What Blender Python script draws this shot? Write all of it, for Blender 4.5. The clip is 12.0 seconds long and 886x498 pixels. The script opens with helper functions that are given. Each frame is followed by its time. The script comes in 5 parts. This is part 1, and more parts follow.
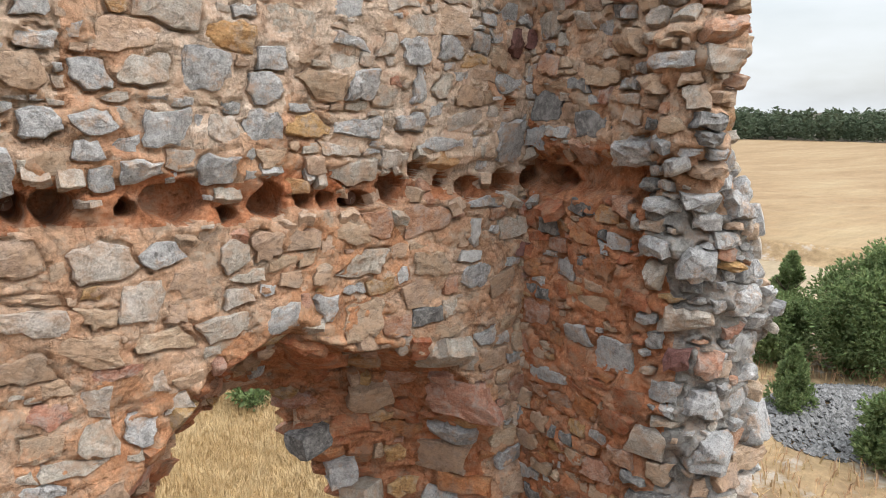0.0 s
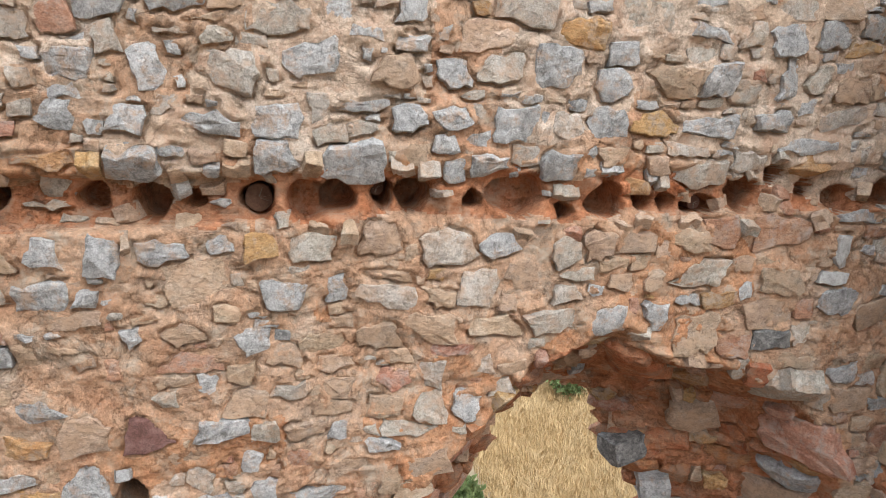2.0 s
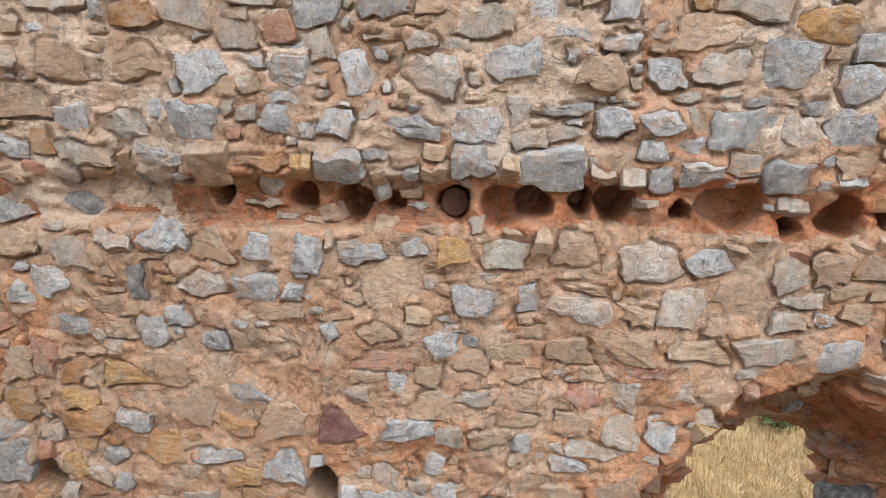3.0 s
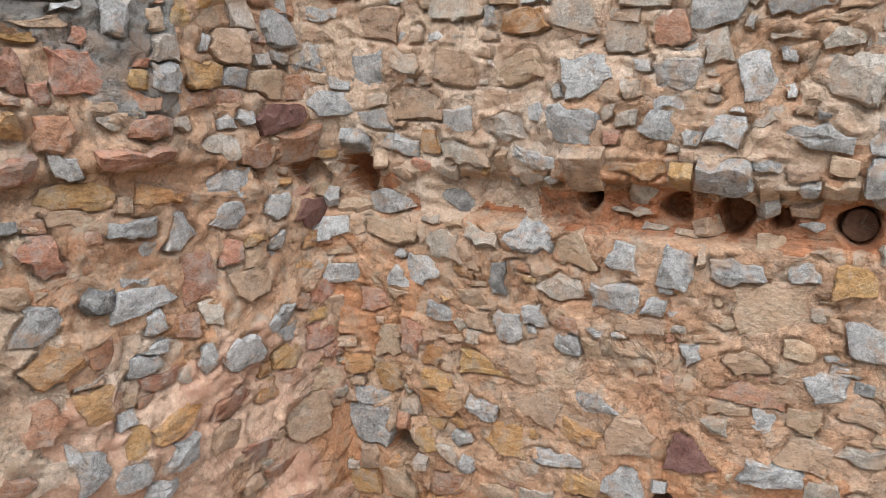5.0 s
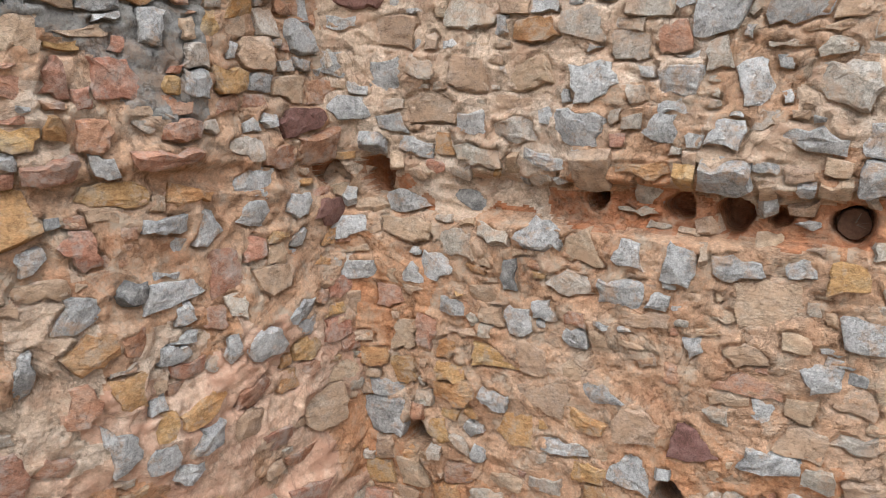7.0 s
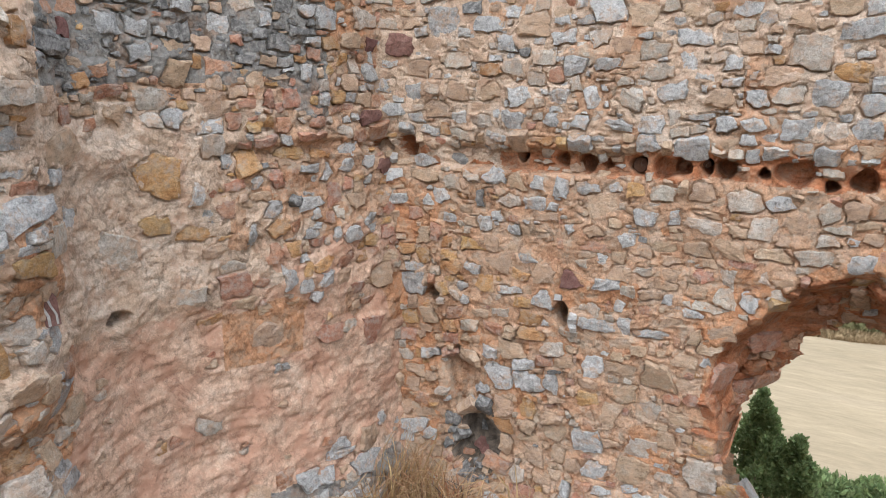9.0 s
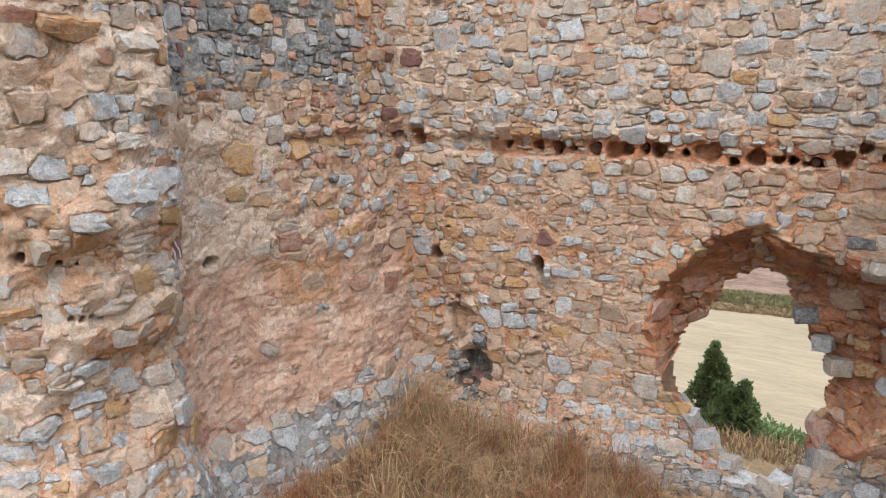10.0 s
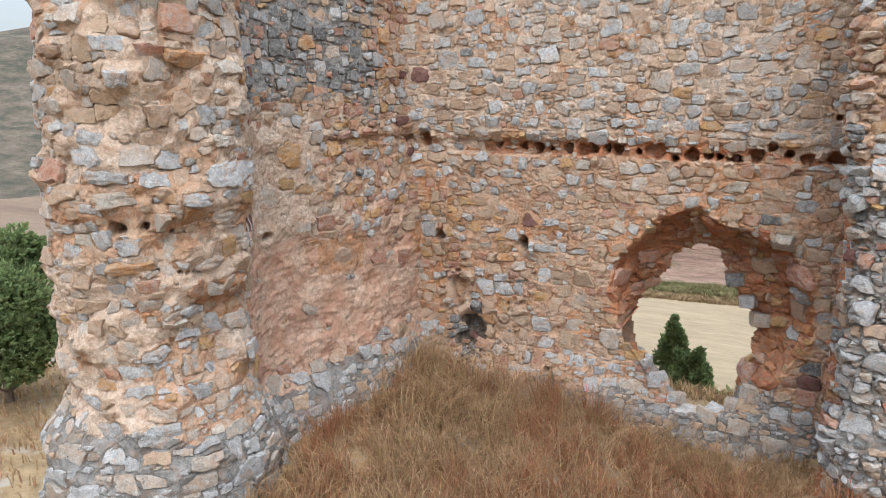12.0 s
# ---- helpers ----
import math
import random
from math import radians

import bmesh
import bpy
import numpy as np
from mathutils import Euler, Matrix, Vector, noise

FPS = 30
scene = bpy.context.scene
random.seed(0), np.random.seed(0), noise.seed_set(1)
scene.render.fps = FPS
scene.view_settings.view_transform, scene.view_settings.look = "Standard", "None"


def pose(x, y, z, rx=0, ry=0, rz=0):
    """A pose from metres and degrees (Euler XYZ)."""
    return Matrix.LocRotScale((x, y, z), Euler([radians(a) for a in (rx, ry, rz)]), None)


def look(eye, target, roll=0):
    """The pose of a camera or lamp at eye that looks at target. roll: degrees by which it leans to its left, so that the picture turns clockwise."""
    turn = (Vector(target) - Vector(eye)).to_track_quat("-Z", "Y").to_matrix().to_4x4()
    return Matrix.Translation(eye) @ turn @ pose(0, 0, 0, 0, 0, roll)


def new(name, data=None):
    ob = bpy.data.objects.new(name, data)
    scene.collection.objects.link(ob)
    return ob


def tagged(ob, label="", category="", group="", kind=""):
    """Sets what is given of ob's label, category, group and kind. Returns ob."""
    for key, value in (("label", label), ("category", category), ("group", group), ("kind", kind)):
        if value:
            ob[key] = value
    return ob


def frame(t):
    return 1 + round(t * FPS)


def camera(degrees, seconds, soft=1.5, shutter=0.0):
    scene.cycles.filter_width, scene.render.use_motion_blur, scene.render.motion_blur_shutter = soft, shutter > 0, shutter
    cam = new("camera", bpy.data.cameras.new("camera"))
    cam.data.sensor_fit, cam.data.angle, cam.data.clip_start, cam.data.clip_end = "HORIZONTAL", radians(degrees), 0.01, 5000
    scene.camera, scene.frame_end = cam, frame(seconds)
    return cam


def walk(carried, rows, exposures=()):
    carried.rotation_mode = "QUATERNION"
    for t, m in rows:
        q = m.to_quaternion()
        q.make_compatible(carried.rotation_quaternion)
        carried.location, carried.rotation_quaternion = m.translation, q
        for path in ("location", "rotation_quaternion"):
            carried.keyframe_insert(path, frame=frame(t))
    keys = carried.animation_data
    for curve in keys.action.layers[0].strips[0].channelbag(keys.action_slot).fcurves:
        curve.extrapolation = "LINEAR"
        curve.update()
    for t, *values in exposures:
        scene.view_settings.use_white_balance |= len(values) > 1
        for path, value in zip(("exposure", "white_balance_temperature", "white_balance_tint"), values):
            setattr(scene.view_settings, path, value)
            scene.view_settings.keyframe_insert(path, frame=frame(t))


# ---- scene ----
cam = camera(65.1, 12.0, soft=1.0)
METRES, EYE, TILT, LEAN, TURN = 8.0, 1.5, 0.0, 0.0, 0.0
PATH = [
    (0, (-0.891, -0.769, 3.358), (0.346, 0.751, 2.96), 0.3),
    (0.5, (-0.869, -0.752, 3.374), (0.209, 0.883, 2.968), 0.5),
    (1, (-0.846, -0.757, 3.366), (0.003, 1.008, 2.961), 0.3),
    (1.5, (-0.847, -0.722, 3.376), (-0.24, 1.137, 2.959), 0.4),
    (2, (-0.855, -0.675, 3.389), (-0.457, 1.238, 2.963), 0.4),
    (2.5, (-0.833, -0.619, 3.403), (-0.671, 1.326, 2.967), 0.4),
    (3, (-0.836, -0.538, 3.392), (-0.994, 1.412, 2.972), -0.0),
    (3.5, (-0.915, -0.499, 3.391), (-1.34, 1.411, 2.98), 0.0),
    (3.7, (-0.957, -0.504, 3.388), (-1.467, 1.387, 2.982), 0.2),
    (5.3, (-1.275, -0.533, 3.419), (-2.24, 1.167, 2.998), 0.1),
    (5.5, (-1.284, -0.55, 3.408), (-2.247, 1.153, 2.993), -0.0),
    (6, (-1.294, -0.568, 3.413), (-2.266, 1.13, 2.996), -0.0),
    (6.5, (-1.287, -0.583, 3.415), (-2.256, 1.116, 2.997), 0.1),
    (6.7, (-1.265, -0.602, 3.425), (-2.231, 1.099, 3.008), 0.2),
    (8.3, (-0.274, -2.396, 3.392), (-1.228, -0.684, 2.995), 0.2),
    (8.5, (-0.1, -2.859, 3.423), (-1.034, -1.138, 3.018), 0.3),
    (9, (0.69, -3.926, 3.566), (-0.283, -2.233, 3.128), -0.1),
    (9.5, (1.398, -5.197, 3.58), (0.429, -3.505, 3.136), -0.3),
    (10, (1.702, -5.92, 3.564), (0.74, -4.221, 3.131), -0.5),
    (10.5, (1.711, -6.106, 3.581), (0.757, -4.4, 3.155), -0.5),
    (11, (1.832, -6.406, 3.608), (0.885, -4.696, 3.185), -0.5),
    (11.5, (2.121, -7.084, 3.586), (1.186, -5.366, 3.171), -0.7),
    (12, (2.554, -8.111, 3.644), (1.629, -6.387, 3.226), -0.4),
]
walk(cam, [(t, look(eye, target, roll)) for t, eye, target, roll in PATH],
     exposures=[(0.0, -0.08, 6650, 10), (0.5, -0.03, 6650, 10), (1.5, 0.08, 6600, 10), (2.5, -0.02, 6400, 10), (3.7, -0.04, 6420, 10), (6.7, 0.0, 6450, 10), (8.3, -0.09, 6300, 10), (10.0, -0.13, 6220, 10), (12.0, -0.2, 6220, 10)])

# ------------------------------------------------------------------ light
world = bpy.data.worlds.new("overcast_sky")
scene.world = world
world.use_nodes = True
wn, wl = world.node_tree.nodes, world.node_tree.links
wn.clear()
w_out = wn.new("ShaderNodeOutputWorld")
w_bg = wn.new("ShaderNodeBackground")
w_sky = wn.new("ShaderNodeTexSky")
w_sky.sky_type, w_sky.sun_disc = "NISHITA", False
w_sky.sun_elevation, w_sky.sun_rotation = radians(51), radians(155)
w_sky.air_density, w_sky.dust_density = 1.2, 2.5
w_co = wn.new("ShaderNodeTexCoord")
w_map = wn.new("ShaderNodeMapping")
w_map.inputs["Scale"].default_value = (1.0, 1.0, 3.2)
w_noise = wn.new("ShaderNodeTexNoise")
w_noise.inputs["Scale"].default_value = 2.6
w_noise.inputs["Detail"].default_value = 6
w_ramp = wn.new("ShaderNodeValToRGB")
w_ramp.color_ramp.elements[0].position = 0.36
w_ramp.color_ramp.elements[0].color = (0.55, 0.55, 0.55, 1)
w_ramp.color_ramp.elements[1].position = 0.62
w_ramp.color_ramp.elements[1].color = (0.97, 0.97, 0.97, 1)
w_mix = wn.new("ShaderNodeMix")
w_mix.data_type = "RGBA"
w_mix.inputs["B"].default_value = (6.3, 6.75, 7.2, 1)
wl.new(w_co.outputs["Generated"], w_map.inputs["Vector"])
wl.new(w_map.outputs["Vector"], w_noise.inputs["Vector"])
wl.new(w_noise.outputs["Fac"], w_ramp.inputs["Fac"])
wl.new(w_ramp.outputs["Color"], w_mix.inputs["Factor"])
wl.new(w_sky.outputs["Color"], w_mix.inputs["A"])
w_sep = wn.new("ShaderNodeSeparateXYZ")
w_up = wn.new("ShaderNodeMapRange")
w_up.inputs["From Min"].default_value, w_up.inputs["From Max"].default_value = 0.12, 0.9
w_up.inputs["To Min"].default_value, w_up.inputs["To Max"].default_value = 1.0, 3.7
w_scale = wn.new("ShaderNodeVectorMath")
w_scale.operation = "SCALE"
wl.new(w_co.outputs["Generated"], w_sep.inputs["Vector"])
wl.new(w_sep.outputs["Z"], w_up.inputs["Value"])
wl.new(w_mix.outputs["Result"], w_scale.inputs["Vector"])
wl.new(w_up.outputs["Result"], w_scale.inputs["Scale"])
wl.new(w_scale.outputs["Vector"], w_bg.inputs["Color"])
w_bg.inputs["Strength"].default_value = 0.158
wl.new(w_bg.outputs["Background"], w_out.inputs["Surface"])

sun = new("sun", bpy.data.lights.new("sun", "SUN"))
sun.data.energy, sun.data.angle, sun.data.color = 2.1, radians(40), (1.0, 0.97, 0.93)
sun.matrix_world = look((8, -17, 23), (0, 0, 0))


# ------------------------------------------------------------------ materials
def material(name, colours, rough=0.92, scale=6.0, grain=60.0, bump=0.5, bump_dist=0.035, spots=None, vary=0.25, stretch=(1, 1, 1),
             fine=0.35, pits=0.0, hue=0.008, cracks=0.0, grit=0.0):
    """A matt, weathered surface: colours mixed by large stains, fine grain, pits, and a shift from piece to piece."""
    m = bpy.data.materials.new(name)
    m.use_nodes = True
    n, l = m.node_tree.nodes, m.node_tree.links
    bsdf = n["Principled BSDF"]
    bsdf.inputs["Specular IOR Level"].default_value = 0.18
    geo = n.new("ShaderNodeNewGeometry")
    info = n.new("ShaderNodeObjectInfo")
    mp = n.new("ShaderNodeMapping")
    mp.inputs["Scale"].default_value = stretch
    l.new(geo.outputs["Position"], mp.inputs["Vector"])
    rnd = n.new("ShaderNodeMath")
    rnd.operation = "ADD"
    l.new(info.outputs["Random"], rnd.inputs[0])
    l.new(geo.outputs["Random Per Island"], rnd.inputs[1])
    fr = n.new("ShaderNodeMath")
    fr.operation = "FRACT"
    l.new(rnd.outputs[0], fr.inputs[0])
    big = n.new("ShaderNodeTexNoise")
    big.noise_dimensions = "4D"
    big.inputs["Scale"].default_value = scale
    big.inputs["Detail"].default_value = 5
    big.inputs["Roughness"].default_value = 0.65
    l.new(mp.outputs["Vector"], big.inputs["Vector"])
    wmul = n.new("ShaderNodeMath")
    wmul.operation = "MULTIPLY"
    wmul.inputs[1].default_value = 40.0 * vary
    l.new(fr.outputs[0], wmul.inputs[0])
    l.new(wmul.outputs[0], big.inputs["W"])
    ramp = n.new("ShaderNodeValToRGB")
    els = ramp.color_ramp.elements
    k = len(colours)
    while len(els) < k:
        els.new(0.5)
    for i, c in enumerate(colours):
        els[i].position = 0.3 + 0.4 * i / max(1, k - 1)
        els[i].color = (*c, 1)
    l.new(big.outputs["Fac"], ramp.inputs["Fac"])
    small = n.new("ShaderNodeTexNoise")
    small.inputs["Scale"].default_value = grain
    small.inputs["Detail"].default_value = 6
    small.inputs["Roughness"].default_value = 0.82
    l.new(mp.outputs["Vector"], small.inputs["Vector"])
    mid = n.new("ShaderNodeTexNoise")
    mid.inputs["Scale"].default_value = grain * 0.36
    mid.inputs["Detail"].default_value = 4
    mid.inputs["Roughness"].default_value = 0.7
    l.new(mp.outputs["Vector"], mid.inputs["Vector"])
    md = n.new("ShaderNodeMapRange")
    md.inputs["From Min"].default_value, md.inputs["From Max"].default_value = 0.32, 0.68
    md.inputs["To Min"].default_value, md.inputs["To Max"].default_value = 1 - fine * 0.55, 1 + fine * 0.4
    l.new(mid.outputs["Fac"], md.inputs["Value"])
    gr = n.new("ShaderNodeMapRange")
    gr.inputs["From Min"].default_value, gr.inputs["From Max"].default_value = 0.3, 0.7
    gr.inputs["To Min"].default_value, gr.inputs["To Max"].default_value = 1 - fine, 1 + fine * 0.6
    l.new(small.outputs["Fac"], gr.inputs["Value"])
    pv = n.new("ShaderNodeMapRange")
    pv.inputs["To Min"].default_value, pv.inputs["To Max"].default_value = 1 - vary * 0.8, 1 + vary * 0.5
    l.new(fr.outputs[0], pv.inputs["Value"])
    mul = n.new("ShaderNodeMath")
    mul.operation = "MULTIPLY"
    l.new(gr.outputs[0], mul.inputs[0])
    l.new(pv.outputs[0], mul.inputs[1])
    hsv = n.new("ShaderNodeHueSaturation")
    l.new(ramp.outputs["Color"], hsv.inputs["Color"])
    mul2 = n.new("ShaderNodeMath")
    mul2.operation = "MULTIPLY"
    l.new(mul.outputs[0], mul2.inputs[0])
    l.new(md.outputs[0], mul2.inputs[1])
    l.new(mul2.outputs[0], hsv.inputs["Value"])
    hv = n.new("ShaderNodeMapRange")
    hv.inputs["To Min"].default_value, hv.inputs["To Max"].default_value = 0.5 - hue, 0.5 + hue
    sep = n.new("ShaderNodeMath")
    sep.operation = "MULTIPLY"
    sep.inputs[1].default_value = 7.31
    l.new(fr.outputs[0], sep.inputs[0])
    fr2 = n.new("ShaderNodeMath")
    fr2.operation = "FRACT"
    l.new(sep.outputs[0], fr2.inputs[0])
    l.new(fr2.outputs[0], hv.inputs["Value"])
    l.new(hv.outputs[0], hsv.inputs["Hue"])
    colour = hsv.outputs["Color"]
    if spots:
        tint, size, amount = spots
        vn = n.new("ShaderNodeTexNoise")
        vn.inputs["Scale"].default_value = size
        vn.inputs["Detail"].default_value = 7
        vn.inputs["Roughness"].default_value = 0.75
        l.new(geo.outputs["Position"], vn.inputs["Vector"])
        vr = n.new("ShaderNodeMapRange")
        vr.inputs["From Min"].default_value, vr.inputs["From Max"].default_value = 0.56 - amount * 0.2, 0.66 - amount * 0.1
        vr.inputs["To Max"].default_value = 0.85
        l.new(vn.outputs["Fac"], vr.inputs["Value"])
        mx = n.new("ShaderNodeMix")
        mx.data_type = "RGBA"
        mx.inputs["B"].default_value = (*tint, 1)
        l.new(vr.outputs[0], mx.inputs["Factor"])
        l.new(colour, mx.inputs["A"])
        colour = mx.outputs["Result"]
    if grit:
        vg = n.new("ShaderNodeTexVoronoi")
        vg.inputs["Scale"].default_value = grit
        l.new(geo.outputs["Position"], vg.inputs["Vector"])
        cell = n.new("ShaderNodeSeparateColor")
        l.new(vg.outputs["Color"], cell.inputs["Color"])
        near = n.new("ShaderNodeMath")
        near.operation = "LESS_THAN"
        near.inputs[1].default_value = 0.34
        l.new(vg.outputs["Distance"], near.inputs[0])
        few = n.new("ShaderNodeMath")
        few.operation = "GREATER_THAN"
        few.inputs[1].default_value = 0.55
        l.new(cell.outputs[0], few.inputs[0])
        here = n.new("ShaderNodeMath")
        here.operation = "MULTIPLY"
        l.new(near.outputs[0], here.inputs[0])
        l.new(few.outputs[0], here.inputs[1])
        tone = n.new("ShaderNodeMapRange")
        tone.inputs["To Min"].default_value, tone.inputs["To Max"].default_value = 0.72, 1.22
        l.new(cell.outputs[1], tone.inputs["Value"])
        one = n.new("ShaderNodeMix")
        one.inputs["A"].default_value = 1.0
        l.new(here.outputs[0], one.inputs["Factor"])
        l.new(tone.outputs[0], one.inputs["B"])
        gm = n.new("ShaderNodeVectorMath")
        gm.operation = "SCALE"
        l.new(colour, gm.inputs["Vector"])
        l.new(one.outputs["Result"], gm.inputs["Scale"])
        colour = gm.outputs["Vector"]
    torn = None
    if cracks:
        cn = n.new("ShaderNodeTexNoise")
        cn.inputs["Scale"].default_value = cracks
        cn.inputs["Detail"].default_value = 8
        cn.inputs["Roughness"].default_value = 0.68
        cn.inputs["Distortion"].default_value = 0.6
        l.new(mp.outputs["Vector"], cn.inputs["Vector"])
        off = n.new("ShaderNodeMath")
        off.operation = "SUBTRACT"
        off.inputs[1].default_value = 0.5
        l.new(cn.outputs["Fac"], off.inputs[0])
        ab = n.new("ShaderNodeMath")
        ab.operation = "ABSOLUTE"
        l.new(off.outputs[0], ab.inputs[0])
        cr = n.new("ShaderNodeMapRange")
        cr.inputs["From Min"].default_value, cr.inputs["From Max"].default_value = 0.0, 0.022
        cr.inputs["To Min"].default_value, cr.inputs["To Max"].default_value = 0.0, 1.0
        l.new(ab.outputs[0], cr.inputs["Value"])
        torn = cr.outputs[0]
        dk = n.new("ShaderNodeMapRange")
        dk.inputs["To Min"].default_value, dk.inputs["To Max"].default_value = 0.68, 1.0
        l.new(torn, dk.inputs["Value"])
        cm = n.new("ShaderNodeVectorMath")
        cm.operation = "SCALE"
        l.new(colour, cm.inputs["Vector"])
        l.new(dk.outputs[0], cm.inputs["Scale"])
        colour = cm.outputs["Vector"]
    l.new(colour, bsdf.inputs["Base Color"])
    bsdf.inputs["Roughness"].default_value = rough
    height = n.new("ShaderNodeMath")
    height.operation = "MULTIPLY_ADD"
    height.inputs[1].default_value = 0.7
    l.new(small.outputs["Fac"], height.inputs[0])
    l.new(mid.outputs["Fac"], height.inputs[2])
    hout = height.outputs[0]
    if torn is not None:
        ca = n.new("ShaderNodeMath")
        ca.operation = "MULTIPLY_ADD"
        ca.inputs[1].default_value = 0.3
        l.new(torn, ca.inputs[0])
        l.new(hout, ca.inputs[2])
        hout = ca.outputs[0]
    if pits:
        vo = n.new("ShaderNodeTexVoronoi")
        vo.inputs["Scale"].default_value = pits
        l.new(geo.outputs["Position"], vo.inputs["Vector"])
        pr = n.new("ShaderNodeMapRange")
        pr.inputs["From Min"].default_value, pr.inputs["From Max"].default_value = 0.08, 0.3
        pr.inputs["To Max"].default_value = 0.5
        l.new(vo.outputs["Distance"], pr.inputs["Value"])
        ad = n.new("ShaderNodeMath")
        l.new(hout, ad.inputs[0])
        l.new(pr.outputs[0], ad.inputs[1])
        hout = ad.outputs[0]
    bp = n.new("ShaderNodeBump")
    bp.inputs["Strength"].default_value = bump
    bp.inputs["Distance"].default_value = bump_dist
    l.new(hout, bp.inputs["Height"])
    l.new(bp.outputs["Normal"], bsdf.inputs["Normal"])
    return m


M = {}
SMEAR = (0.48, 0.34, 0.245)
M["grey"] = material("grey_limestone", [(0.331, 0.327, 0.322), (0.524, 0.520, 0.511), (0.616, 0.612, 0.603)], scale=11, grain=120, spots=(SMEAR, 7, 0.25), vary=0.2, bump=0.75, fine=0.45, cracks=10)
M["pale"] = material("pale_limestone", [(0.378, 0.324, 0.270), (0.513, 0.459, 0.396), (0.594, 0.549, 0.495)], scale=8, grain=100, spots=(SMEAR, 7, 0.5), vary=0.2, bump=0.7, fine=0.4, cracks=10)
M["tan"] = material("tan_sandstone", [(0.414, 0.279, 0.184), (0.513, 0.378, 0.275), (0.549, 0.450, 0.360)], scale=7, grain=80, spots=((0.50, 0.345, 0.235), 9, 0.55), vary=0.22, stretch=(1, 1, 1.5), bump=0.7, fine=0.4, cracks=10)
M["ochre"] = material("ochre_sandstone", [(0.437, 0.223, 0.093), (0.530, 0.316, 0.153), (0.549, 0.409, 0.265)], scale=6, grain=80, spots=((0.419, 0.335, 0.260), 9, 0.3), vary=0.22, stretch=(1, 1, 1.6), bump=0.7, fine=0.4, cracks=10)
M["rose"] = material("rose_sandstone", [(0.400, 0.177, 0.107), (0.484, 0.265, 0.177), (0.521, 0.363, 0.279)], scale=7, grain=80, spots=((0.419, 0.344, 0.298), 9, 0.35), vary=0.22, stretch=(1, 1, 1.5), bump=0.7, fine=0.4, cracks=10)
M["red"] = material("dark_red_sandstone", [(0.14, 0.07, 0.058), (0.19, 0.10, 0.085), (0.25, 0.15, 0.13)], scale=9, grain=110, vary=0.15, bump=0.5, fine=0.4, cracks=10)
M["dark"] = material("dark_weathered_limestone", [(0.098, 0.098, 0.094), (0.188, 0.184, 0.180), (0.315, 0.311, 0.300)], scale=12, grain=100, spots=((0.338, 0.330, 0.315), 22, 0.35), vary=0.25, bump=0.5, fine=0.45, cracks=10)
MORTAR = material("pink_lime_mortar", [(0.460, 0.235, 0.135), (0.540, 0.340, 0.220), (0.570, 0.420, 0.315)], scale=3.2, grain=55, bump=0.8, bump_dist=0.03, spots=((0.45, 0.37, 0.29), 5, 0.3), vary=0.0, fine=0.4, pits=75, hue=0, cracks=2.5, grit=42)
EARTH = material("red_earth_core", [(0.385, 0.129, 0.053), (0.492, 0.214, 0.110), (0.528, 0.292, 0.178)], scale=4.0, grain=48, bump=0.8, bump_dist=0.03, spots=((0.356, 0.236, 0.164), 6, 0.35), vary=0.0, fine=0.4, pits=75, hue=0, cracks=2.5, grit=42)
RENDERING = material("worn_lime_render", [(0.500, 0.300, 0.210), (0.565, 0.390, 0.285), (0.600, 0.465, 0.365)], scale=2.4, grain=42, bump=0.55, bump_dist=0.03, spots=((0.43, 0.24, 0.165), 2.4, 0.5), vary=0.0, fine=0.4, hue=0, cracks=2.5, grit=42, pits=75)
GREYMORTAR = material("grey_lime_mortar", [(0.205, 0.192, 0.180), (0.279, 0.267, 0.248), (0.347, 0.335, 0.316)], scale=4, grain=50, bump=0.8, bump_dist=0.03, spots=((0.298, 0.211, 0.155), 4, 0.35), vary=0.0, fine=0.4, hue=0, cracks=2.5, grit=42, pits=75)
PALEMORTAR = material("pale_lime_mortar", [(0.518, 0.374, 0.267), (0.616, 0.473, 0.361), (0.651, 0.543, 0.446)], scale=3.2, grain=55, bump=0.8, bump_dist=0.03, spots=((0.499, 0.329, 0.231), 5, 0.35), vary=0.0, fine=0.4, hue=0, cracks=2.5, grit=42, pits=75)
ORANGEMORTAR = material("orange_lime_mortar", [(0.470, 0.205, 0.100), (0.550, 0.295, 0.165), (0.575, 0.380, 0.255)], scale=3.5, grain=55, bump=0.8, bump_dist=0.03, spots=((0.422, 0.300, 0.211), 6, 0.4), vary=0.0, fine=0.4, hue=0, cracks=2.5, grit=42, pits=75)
DARK_BROWN = material("mottled_dark_brown", [(0.07, 0.06, 0.05), (0.16, 0.13, 0.105), (0.3, 0.24, 0.19)], scale=9, grain=60, vary=0.3)
STRAW_GROUND = material("dry_ground", [(0.19, 0.125, 0.07), (0.27, 0.185, 0.10), (0.34, 0.25, 0.145)], scale=0.5, grain=5, bump=0.6, bump_dist=0.08, vary=0.0, spots=((0.33, 0.30, 0.26), 1.2, 0.1), hue=0)
GRASS = material("dry_straw_grass", [(0.33, 0.205, 0.11), (0.50, 0.335, 0.19), (0.66, 0.49, 0.30)], scale=2, grain=20, bump=0, vary=0.35, hue=0.015)
WEED = material("rusty_dry_weed", [(0.34, 0.155, 0.08), (0.47, 0.24, 0.125), (0.56, 0.36, 0.21)], scale=2, grain=20, bump=0, vary=0.35, hue=0.015)
